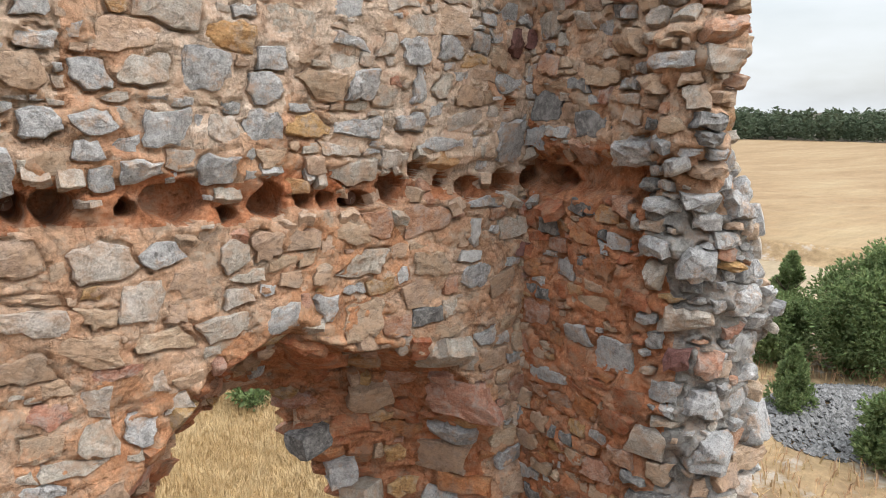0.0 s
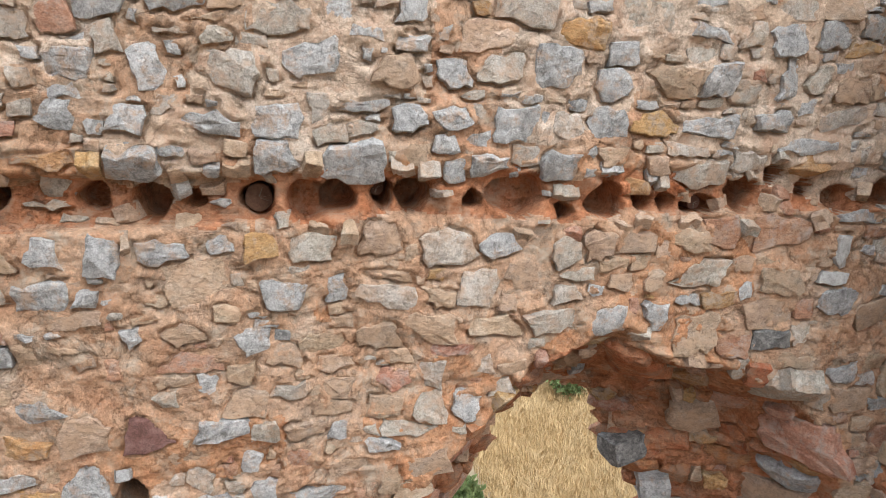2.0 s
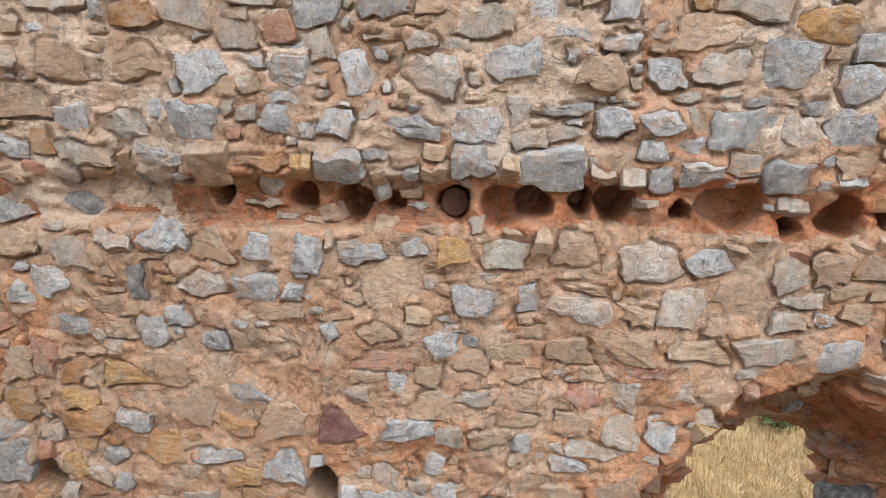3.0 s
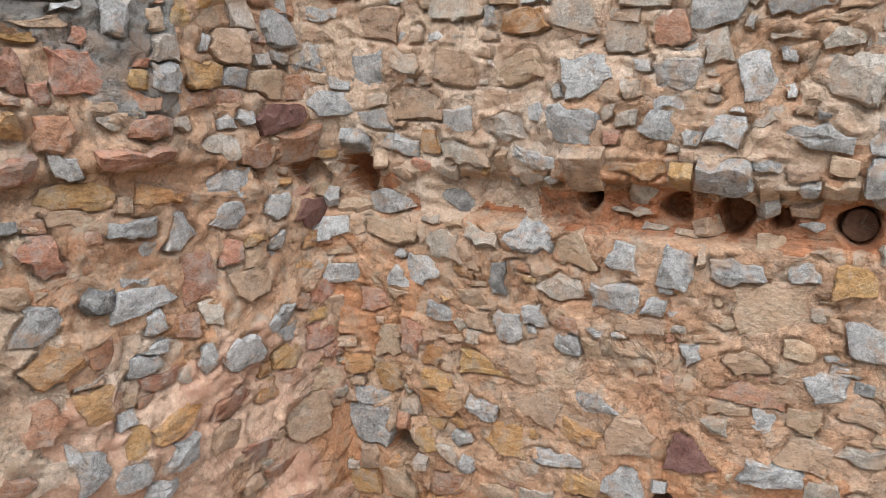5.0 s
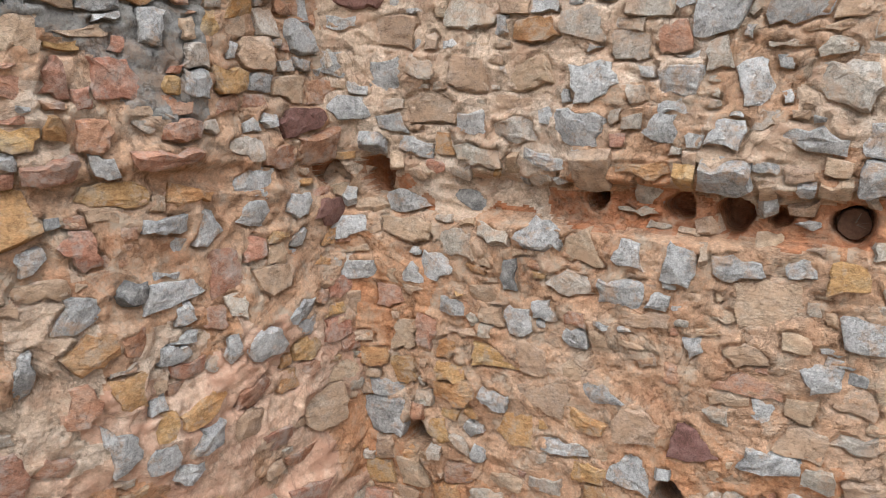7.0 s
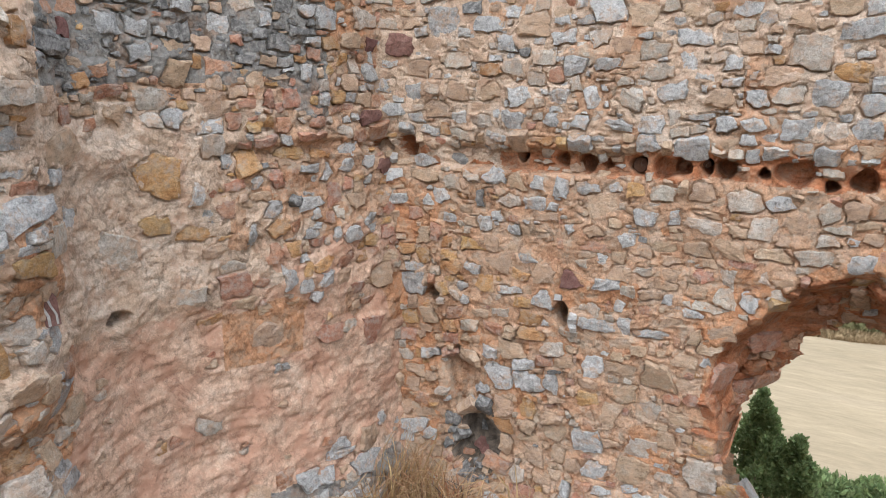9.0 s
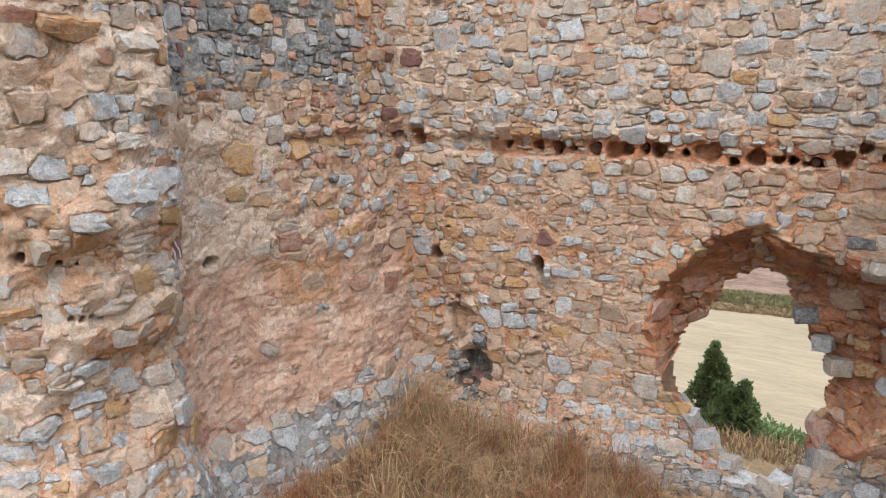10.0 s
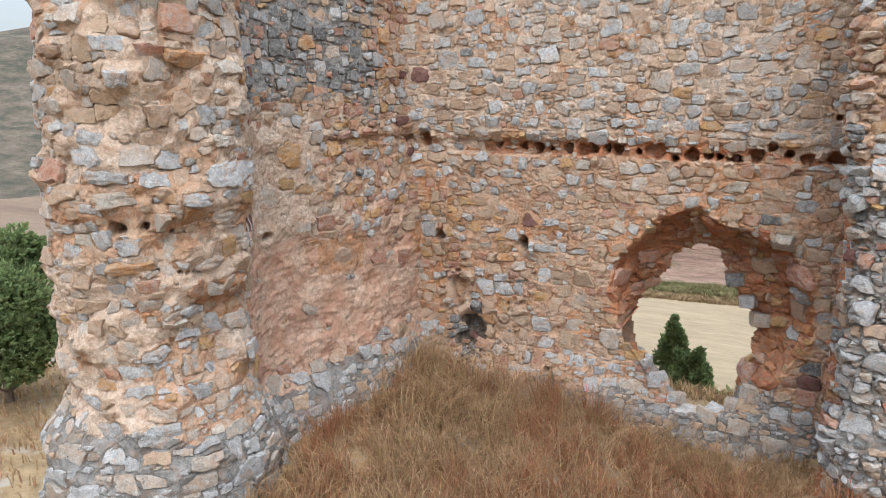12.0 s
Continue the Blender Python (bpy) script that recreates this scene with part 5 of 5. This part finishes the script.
# broken crowns of the three walls
for name, wall_f, top_f, wall_ob, outs in (("crown_north", NORTH, top_n, wall_north, lambda p: (p[0], 4.04, 5.7)),
                                           ("crown_west", WEST, top_w, wall_west, lambda p: (min(p[0] - 0.2, -5.75), p[1] + 0.1, 5.6)),
                                           ("crown_east", EAST, top_e, wall_east, lambda p: (3.7, max(p[1], 2.2) + 0.6, 5.55))):
    us = np.linspace(0, wall_f.length, 90)
    zs = top_f(us)
    rim = wall_f.at(us, zs - 0.005)
    wall_cap("crown", rim.tolist(), [outs(p) for p in rim.tolist()], wall_ob, MORTAR)

# ------------------------------------------------------------------ plants
def blades(name, spots, heights, width, lean, mat, seed, label, category):
    """Many bent blades, each a tapering strip of two faces."""
    rng = np.random.RandomState(seed)
    n = len(spots)
    heights = heights * rng.uniform(0.7, 1.2, n)
    x, y = spots[:, 0], spots[:, 1]
    z = ground_z(x, y) - 0.03
    a = rng.uniform(0, 6.283, n)
    side = np.stack([np.cos(a), np.sin(a), 0 * a], -1) * (width * rng.uniform(0.6, 1.4, n))[:, None]
    b = 9.0 * fbm(x * 1.3, y * 1.3, 0, 2, seed) + rng.normal(0, 0.8, n)
    bend = np.stack([np.cos(b), np.sin(b), 0 * b], -1) * (heights * lean * rng.uniform(0.1, 1.0, n))[:, None]
    heights = heights * np.ones(n)
    up = np.stack([0 * a, 0 * a, heights], -1)
    p = np.stack([x, y, z], -1)
    mid = p + up * 0.55 + bend * 0.3
    tip = p + up * (1 - 0.25 * lean) + bend
    v = np.stack([p - side, p + side, mid - side * 0.8, mid + side * 0.8, tip], 1).reshape(-1, 3)
    o = np.arange(n) * 5
    faces = np.stack([o, o + 1, o + 3, o + 2], -1).tolist() + np.stack([o + 2, o + 3, o + 4], -1).tolist()
    return tagged(mesh_object(name, v.tolist(), faces, mat), label, category, kind="stuff")


def sprays(n, place, size, seed, droop=0.0):
    """Leaf sprays: small forked flat tufts pointing outward and up. place(rng) gives a point and a direction."""
    rng = random.Random(seed)
    verts, faces = [], []
    for _ in range(n):
        p, d = place(rng)
        d = (d + Vector((rng.gauss(0, 0.45), rng.gauss(0, 0.45), rng.gauss(0.1 - droop, 0.4)))).normalized()
        s = d.cross(Vector((rng.gauss(0, 1), rng.gauss(0, 1), rng.gauss(0, 1)))).normalized()
        q = d.cross(s)
        L = size * rng.uniform(0.6, 1.4)
        for k in range(3):
            t = rng.uniform(-0.5, 0.5)
            e = (d + s * t + q * rng.uniform(-0.4, 0.4)).normalized() * L * rng.uniform(0.7, 1.1)
            w = s * (0.2 * L) if k != 1 else q * (0.2 * L)
            o = len(verts)
            verts += [tuple(p - w * 0.4), tuple(p + w * 0.4), tuple(p + e * 0.55 + w), tuple(p + e), tuple(p + e * 0.5 - w)]
            faces.append((o, o + 1, o + 2, o + 3, o + 4))
    return verts, faces


def trunk_mesh(height, radius, limbs, seed):
    rng = random.Random(seed)
    bm = bmesh.new()

    def tube(points, r0, r1):
        rings = []
        for i, p in enumerate(points):
            t = i / (len(points) - 1)
            r = r0 * (1 - t) + r1 * t
            rings.append([bm.verts.new((p[0] + r * math.cos(a), p[1] + r * math.sin(a), p[2])) for a in [6.2832 * k / 7 for k in range(7)]])
        for a, b in zip(rings, rings[1:]):
            for k in range(7):
                bm.faces.new((a[k], a[(k + 1) % 7], b[(k + 1) % 7], b[k]))
    pts = [(0.06 * height * rng.uniform(-0.5, 0.5) * i / 5, 0.06 * height * rng.uniform(-0.5, 0.5) * i / 5, height * 0.85 * i / 5 - 0.25) for i in range(6)]
    tube(pts, radius, radius * 0.25)
    for _ in range(limbs):
        i = rng.randint(1, 4)
        a, L = rng.random() * 6.28, height * rng.uniform(0.15, 0.3)
        x, y, z = pts[i]
        tube([(x, y, z), (x + L * 0.5 * math.cos(a), y + L * 0.5 * math.sin(a), z + L * 0.35), (x + L * math.cos(a), y + L * math.sin(a), z + L * 0.9)], radius * 0.45, radius * 0.1)
    return bm


def evergreen(name, x, y, height, radius, seed, count, label, cone=1.0, size=0.075, category="tree", lobes=7, base=0.04):
    """A juniper: trunk with limbs, and a crown of overlapping lobes of sprays; cone 1 is pointed, 0 round."""
    rng = random.Random(seed)
    tree = tagged(new(name), label, category)
    part("trunk", trunk_mesh(height, 0.035 * height, 8, seed), BARK, tree)
    lumps = []
    for i in range(lobes * 4):
        t = rng.random()
        a = rng.random() * 6.28
        if cone > 0.5:
            r = radius * (1 - t) ** 0.7
            lumps.append((Vector((0.72 * r * math.cos(a), 0.72 * r * math.sin(a), height * (base + (0.93 - base) * t))), max(0.1 * radius, 0.33 * r)))
        else:
            r = radius * math.sqrt(max(0.05, 1 - (2 * t - 0.9) ** 2))
            lumps.append((Vector((0.65 * r * math.cos(a), 0.65 * r * math.sin(a), height * (base + 0.08 + (0.8 - base) * t))), 0.33 * radius * rng.uniform(0.6, 1.25)))
    if cone > 0.5:
        lumps += [(Vector((0, 0, height * t)), radius * 0.5 * (1.02 - t)) for t in (0.3, 0.45, 0.6, 0.75, 0.88, 0.97)]

    def place(r):
        c, q = r.choice(lumps)
        d = Vector((r.gauss(0, 1), r.gauss(0, 1), r.gauss(0, 1))).normalized()
        k = q * r.uniform(0.5, 1.25)
        p = c + Vector((d.x * k, d.y * k, d.z * k * (1.9 if cone > 0.5 else 0.85)))
        return Vector((p.x, p.y, max(p.z, 0.03))), (d + Vector((0, 0, 0.9 if cone > 0.5 else 0.35))).normalized()
    v, f = sprays(count, place, size, seed + 1)
    crown = mesh_object("crown", v, f, LEAF, tree)
    tree.location = (x, y, float(ground_z(x, y)))
    return tree


evergreen("juniper_tree", -0.06, 8.4, 2.45, 0.74, 301, 14000, "dark green pointed juniper growing on the slope behind the wall", size=0.095, lobes=9)
evergreen("juniper_tree", 0.56, 8.3, 1.75, 0.58, 302, 9000, "smaller dark green juniper beside the taller one", size=0.095, lobes=9)
evergreen("juniper_bush", 13.7, 3.75, 2.45, 1.35, 303, 26000, "large rounded green juniper bush beside the gravel heap", cone=0, size=0.085, category="bush", lobes=12)
evergreen("juniper_bush", 14.6, 6.0, 1.95, 0.7, 304, 8000, "tall slim green juniper bush at the field's edge", size=0.09, category="bush")
evergreen("juniper_bush", 12.9, 5.5, 1.5, 0.9, 309, 8000, "low spreading green juniper bush", cone=0, size=0.085, category="bush")
evergreen("juniper_bush", 10.4, 3.95, 1.15, 0.42, 305, 5000, "small upright green juniper bush at the gravel's edge", size=0.07, category="bush")
evergreen("juniper_bush", 9.9, 2.2, 1.05, 0.6, 306, 7000, "small bushy green juniper on dry grass", cone=0, size=0.075, category="bush")
evergreen("juniper_tree", -9.9, -1.5, 2.5, 1.15, 307, 18000, "broad grey-green juniper standing on the dry slope", cone=0, size=0.1, lobes=10, base=0.18)
evergreen("juniper_tree", -23.5, 6.8, 2.6, 1.2, 308, 3000, "round green juniper at the field's edge", cone=0, size=0.24, lobes=8)
evergreen("verge_bush", 0.9, 13.2, 0.8, 0.9, 310, 1500, "low green bush on the field's near edge", cone=0, size=0.2, category="bush")
evergreen("verge_bush", 7.3, 18.5, 0.5, 0.7, 312, 700, "low green bush in the golden grass", cone=0, size=0.2, category="bush")
evergreen("verge_bush", 2.2, 13.4, 0.7, 0.9, 311, 1500, "low green bush on the field's near edge", cone=0, size=0.2, category="bush")

# dry grass inside the ruin and round it
grng = np.random.RandomState(71)


def scatter(n, x0, x1, y0, y1, keep):
    p = np.stack([grng.uniform(x0, x1, n), grng.uniform(y0, y1, n)], -1)
    return p[keep(p[:, 0], p[:, 1])]


inside = lambda x, y: (y > -2.6 + 1.6 * fbm(x * 0.9, y * 0.9, 3, 3, 135) - 0.8 * hashed((x * 991).astype(int), (y * 983).astype(int), 0, 3)) & (x < 3.4 + 0.6 * fbm(x, y, 5, 2, 136)) & (x > np.interp(y, [-3.0, -2.0, -1.0, 0.3, 3.0], [-4.2, -3.6, -3.7, -4.1, -3.75])) & (y < 2.95 - 0.25 * (x < 0.4))
weedy = lambda x, y: fbm(x * 0.8, y * 0.8, 0, 3, 131) + 0.5 * smooth01((x + 2.0) / 1.5) - 0.05
g = scatter(46000, -4.3, 3.6, -4.5, 2.95, lambda x, y: inside(x, y) & (weedy(x, y) < 0.35) & (fbm(x * 2.5, y * 2.5, 0, 2, 132) > -0.55))
tall = (0.3 + 0.3 * fbm(g[:, 0] * 2.6, g[:, 1] * 2.6, 0, 3, 133)).clip(0.06, 1) + 0.42 * np.exp(-((g[:, 0] + 3.0) ** 2 + (g[:, 1] - 2.0) ** 2) / 2.2)
blades("dry_grass", g, tall * grng.uniform(0.45, 1.6, len(g)), 0.008, 1.15, GRASS, 72, "dense tangle of tall dry straw-coloured grass against the walls", "grass")
g = scatter(46000, -4.0, 3.6, -4.5, 2.8, lambda x, y: inside(x, y) & (weedy(x, y) > 0.2))
blades("dry_weeds", g, grng.uniform(0.2, 0.7, len(g)) * (0.75 + 0.9 * fbm(g[:, 0] * 2.4, g[:, 1] * 2.4, 0, 3, 134)).clip(0.12, 1.5), 0.0055, 0.95, WEED, 73, "tangled rusty-brown dry weeds below the opening", "weeds")
g = scatter(30000, -13, 14, -8, 9, lambda x, y: ~((x > -6.4) & (x < 4.4) & (y > -3.2) & (y < 4.2)) & (np.hypot(x - 10.7, y - 3.5) > 1.6))
blades("meadow_grass", g, grng.uniform(0.12, 0.4, len(g)), 0.012, 0.7, GRASS, 74, "thin dry yellow grass on the slopes round the ruin", "grass")
g = scatter(26000, -3, 5, 4.3, 12.5, lambda x, y: x > -99)
blades("tall_grass", scatter(45000, 2.6, 12, 9, 22, lambda x, y: x > 2.4 + 0.06 * y), 0.42, 0.009, 0.8, GOLD_GRASS, 76, "golden long grass behind the wall", "grass")
blades("slope_grass", g, grng.uniform(0.06, 0.2, len(g)), 0.012, 0.6, STUBBLE, 75, "dry golden grass on the slope behind the wall", "grass")

green_line = lambda n, y0, y1: (lambda p: np.stack([p[:, 0], p[:, 1] + 0.12 * p[:, 0]], -1))(scatter(n, -9, 5, y0, y1, lambda x, y: x > -99))
blades("verge_grass", green_line(22000, 28.1, 30.3), 0.34, 0.02, 0.7, VERGE, 77, "strip of green grass and shrubs along the field's far edge", "grass")
blades("verge_straw", green_line(14000, 26.9, 28.2), 0.22, 0.018, 0.7, STUBBLE, 78, "strip of tall golden grass along the field's far edge", "grass")


def weed_stems(seed, count):
    """Long forked dead stems among the weeds."""
    rng = random.Random(seed)
    verts, faces = [], []

    def stick(p, q, r):
        d = (q - p).normalized()
        s = d.cross(Vector((0.3, 0.9, 0.2))).normalized() * r
        t = d.cross(s)
        o = len(verts)
        for c, k in ((p, 1.0), (q, 0.5)):
            for w in (s, t * 0.86 - s * 0.5, -t * 0.86 - s * 0.5):
                verts.append(tuple(c + w * k))
        for k in range(3):
            faces.append((o + k, o + (k + 1) % 3, o + 3 + (k + 1) % 3, o + 3 + k))
    while count:
        x, y = rng.uniform(-2.5, 2.8), rng.uniform(-2.5, 2.5)
        if not bool(inside(np.array([x]), np.array([y]))[0]):
            continue
        count -= 1
        p = Vector((x, y, float(ground_z(x, y))))
        d = Vector((rng.gauss(0, 0.5), rng.gauss(0, 0.5), 1)).normalized()
        L = rng.uniform(0.35, 0.85)
        q = p + d * L
        stick(p, q, 0.007)
        for _ in range(rng.randint(2, 5)):
            m = p + d * L * rng.uniform(0.3, 0.95)
            e = (d + Vector((rng.gauss(0, 0.8), rng.gauss(0, 0.8), rng.gauss(0, 0.3)))).normalized()
            stick(m, m + e * L * rng.uniform(0.2, 0.5), 0.0035)
    return tagged(mesh_object("dead_stems", verts, faces, GRASS), "bare forked reddish stems standing in the weeds", "weeds", kind="stuff")


weed_stems(81, 1300)


# gravel heap, a field of broken grey stones
def gravel(x0, y0, rx, ry, high, count, seed):
    rng = random.Random(seed)
    verts, faces = [], []
    for _ in range(count):
        a, r = rng.random() * 6.28, math.sqrt(rng.random())
        x, y = x0 + rx * r * math.cos(a), y0 + ry * r * math.sin(a)
        z = float(ground_z(x, y)) + high * (1 - r * r)
        s = rng.uniform(0.03, 0.085)
        o = len(verts)
        for sx, sy, sz in ((1, 0, 0), (-0.3, 0.9, 0.1), (-0.4, -0.8, 0), (0.1, 0.2, 0.9), (0, -0.1, -0.8), (-0.8, 0.1, 0.4)):
            verts.append((x + s * (sx + rng.uniform(-0.35, 0.35)), y + s * (sy + rng.uniform(-0.35, 0.35)), z + s * (0.75 * sz + rng.uniform(-0.2, 0.2))))
        for f in ((0, 1, 3), (1, 5, 3), (5, 2, 3), (2, 0, 3), (1, 0, 4), (5, 1, 4), (2, 5, 4), (0, 2, 4)):
            faces.append(tuple(o + i for i in f))
    return tagged(mesh_object("gravel_heap", verts, faces, GRAVEL), "low spread heap of broken grey stones beside the bushes", "gravel", kind="stuff")


gravel(11.0, 3.3, 1.7, 1.25, 0.25, 3500, 91)


# far pine wood beyond the stubble field
def far_wood(seed):
    rng = random.Random(seed)
    verts, faces = [], []
    for i in range(520):
        a = radians(rng.uniform(40, 96))
        r = rng.uniform(190, 240) if i > 14 else rng.uniform(172, 182)
        x, y = r * math.sin(a), r * math.cos(a)
        z = float(ground_z(x, y))
        h, w = (rng.uniform(5.0, 8.2), rng.uniform(2.4, 4.4)) if i > 14 else (rng.uniform(2.4, 3.4), rng.uniform(2.0, 3.4))
        for _ in range(110):
            t = rng.random()
            q, e = rng.random() * 6.28, w * math.sqrt(max(0.03, 1 - (2 * t - 1) ** 2)) * rng.uniform(0.4, 1)
            c = Vector((x + e * math.cos(q), y + e * math.sin(q), z + 0.3 + (h - 0.3) * t))
            o, s = len(verts), rng.uniform(0.22, 0.5)
            for _ in range(4):
                verts.append(tuple(c + Vector((rng.gauss(0, s), rng.gauss(0, s), rng.gauss(0, s * 0.7)))))
            faces += [(o, o + 1, o + 2), (o, o + 2, o + 3), (o + 1, o + 2, o + 3)]
    return tagged(mesh_object("far_pine_wood", verts, faces, FARLEAF), "long belt of dark green pines beyond the stubble field", "wood", kind="stuff")


far_wood(95)


# the striped dark slab set upright in the west wall
def striped_slab():
    z = 2.08
    p, b, n = Vector((-4.19, -1.19, z)), Vector((0, 0, 1)), Vector((0.9, -0.44, 0)).normalized()
    a = b.cross(n)
    slab = tagged(new("striped_slab"), "upright dark red slab with white veins set in the rubble wall", "stone slab")
    bm = bmesh.new()
    shape = [(-0.075, -0.16), (0.05, -0.17), (0.08, 0.02), (0.05, 0.17), (-0.05, 0.18), (-0.085, 0.03)]
    lo = [bm.verts.new((x, y, -0.08)) for x, y in shape]
    hi = [bm.verts.new((x * 0.95, y * 0.95, 0.05)) for x, y in shape]
    bm.faces.new(hi)
    for k in range(6):
        bm.faces.new((lo[k], lo[(k + 1) % 6], hi[(k + 1) % 6], hi[k]))
    part("slab", bm, M["red"], slab)
    for x0, x1 in ((-0.035, -0.015), (0.02, 0.035)):
        bm = bmesh.new()
        pts = [(x0 + 0.012 * math.sin(7 * t), -0.15 + 0.3 * t) for t in (0, 0.25, 0.5, 0.75, 1)]
        l = [bm.verts.new((x, y, 0.053)) for x, y in pts]
        r = [bm.verts.new((x + x1 - x0, y, 0.054)) for x, y in pts]
        for k in range(4):
            bm.faces.new((l[k], r[k], r[k + 1], l[k + 1]))
        part("vein", bm, CHALK, slab, "white vein")
    slab.matrix_world = Matrix(((a.x, b.x, n.x, p.x), (a.y, b.y, n.y, p.y), (a.z, b.z, n.z, p.z), (0, 0, 0, 1))) @ pose(0, 0, 0, 0, 0, 12)


striped_slab()


# ends of old roof beams left in three of the holes
def beam_stump(u, z, r, back):
    p, a, b, n = NORTH.frame_at(u, z)
    stump = tagged(new("beam_stump"), "weathered round end of an old timber beam sunk in its hole", "beam", group="old beam ends")
    rng = random.Random(int(u * 100))
    bm = bmesh.new()
    rims = []
    for depth, k in ((-0.2, 1.0), (-0.01, 1.0), (0.0, 0.93)):
        rims.append([bm.verts.new((u - N0 + r * k * math.cos(t) * (1 + 0.06 * math.sin(5 * t + u)), 3.0 + back - depth, z + r * k * math.sin(t) * 1.05)) for t in [6.2832 * q / 14 for q in range(14)]])
    for lo, hi in zip(rims, rims[1:]):
        for q in range(14):
            bm.faces.new((lo[q], lo[(q + 1) % 14], hi[(q + 1) % 14], hi[q]))
    bm.faces.new(rims[-1])
    part("log", bm, WOOD, stump)
    bm = bmesh.new()
    for q in range(5):
        t = rng.random() * 6.28
        x0, z0, x1, z1 = 0.1 * r * math.cos(t), 0.1 * r * math.sin(t), 0.8 * r * math.cos(t), 0.8 * r * math.sin(t)
        w = 0.004
        v = [bm.verts.new((u - N0 + x, 3.0 + back - 0.004, z + y)) for x, y in ((x0 - w, z0), (x0 + w, z0), (x1 + w * 0.3, z1), (x1 - w * 0.3, z1))]
        bm.faces.new(v)
    part("shake", bm, DARK_BROWN, stump, "dark drying crack")


for spot in ((3.03, 2.86, 0.075, 0.13), (3.66, 2.9, 0.04, 0.14), (5.6, 2.775, 0.045, 0.14)):
    beam_stump(*spot)


# loose blocks lying on the bed of the opening
def loose_block(x, y, z, w, d, h, turn, mat, seed, label="pale broken limestone block lying on the sill of the opening", group="loose sill blocks"):
    rng = random.Random(seed)
    bm = bmesh.new()
    bmesh.ops.create_cube(bm, size=1.0)
    bmesh.ops.subdivide_edges(bm, edges=bm.edges[:], cuts=2, use_grid_fill=True)
    for v in bm.verts:
        q = 0.82 + 0.18 * min(1.0, 1.6 - v.co.length) + rng.uniform(-0.06, 0.06)
        v.co = Vector((v.co.x * w * q, v.co.y * d * q, v.co.z * h * q))
    block = part("rubble_block", bm, mat)
    block.matrix_world = pose(x, y, z + 0.5 * h - 0.05, rng.uniform(-14, 14), rng.uniform(-14, 14), turn)
    return tagged(block, label, "stone block", group)


for k, (bx, by, bz, bw, bd, bh, bt) in enumerate(((0.55, 3.1, -0.95, 0.34, 0.26, 0.2, 20), (0.85, 3.15, -1.22, 0.3, 0.24, 0.16, -15), (1.15, 3.05, -1.36, 0.36, 0.25, 0.14, 8),
                                                  (1.5, 3.1, -1.33, 0.28, 0.24, 0.18, -25), (1.78, 3.12, -1.2, 0.3, 0.26, 0.2, 12), (2.0, 3.1, -0.95, 0.26, 0.26, 0.24, 30), (0.3, 3.1, -0.66, 0.28, 0.22, 0.18, -10))):
    loose_block(bx, by, bz, bw, bd, bh, bt, M["pale"] if k % 3 else M["grey"], 400 + k)

# blocks left jutting from the opening's broken jamb
for k, (bx, by, bz, bw, bd, bh, bt, kind) in enumerate(((1.55, 3.94, 0.68, 0.28, 0.26, 0.2, 10, "dark"), (1.8, 3.88, 0.36, 0.24, 0.26, 0.2, -15, "grey"), (1.98, 3.85, 0.06, 0.26, 0.28, 0.22, 20, "pale"))):
    loose_block(bx, by, bz, bw, bd, bh, bt, M[kind], 430 + k, "rough grey limestone block jutting from the opening's broken jamb", "jamb blocks")


# a dead shrub in the dark-coloured hollow at the foot of the corner
def dead_shrub(x, y, z, seed):
    rng = random.Random(seed)
    shrub = tagged(new("dead_shrub"), "small bare dark shrub in the hollow at the wall's foot", "shrub")
    for _ in range(9):
        bm = bmesh.new()
        p = Vector((rng.uniform(-0.12, 0.12), rng.uniform(-0.05, 0.05), 0))
        d = Vector((rng.gauss(0, 0.5), -abs(rng.gauss(0.15, 0.2)), 1)).normalized()
        L = rng.uniform(0.3, 0.6)
        runs = [(p, p + d * L, 0.009)]
        for _ in range(7):
            m = p + d * L * rng.uniform(0.25, 0.95)
            e = (d + Vector((rng.gauss(0, 0.9), rng.gauss(-0.2, 0.5), rng.gauss(0, 0.5)))).normalized()
            runs.append((m, m + e * L * rng.uniform(0.2, 0.45), 0.005))
        for a, b, r in runs:
            v = (b - a).normalized()
            s = v.cross(Vector((0.3, 0.9, 0.2))).normalized() * r
            t = v.cross(s)
            lo, hi = ([bm.verts.new(c + w * k) for w in (s, t * 0.86 - s * 0.5, -t * 0.86 - s * 0.5)] for c, k in ((a, 1.0), (b, 0.4)))
            for q in range(3):
                bm.faces.new((lo[q], lo[(q + 1) % 3], hi[(q + 1) % 3], hi[q]))
        part("branch", bm, DARK_BROWN, shrub)
    shrub.location = (x, y, z)


dead_shrub(-2.78, 2.6, float(ground_z(-2.78, 2.6)) - 0.02, 97)
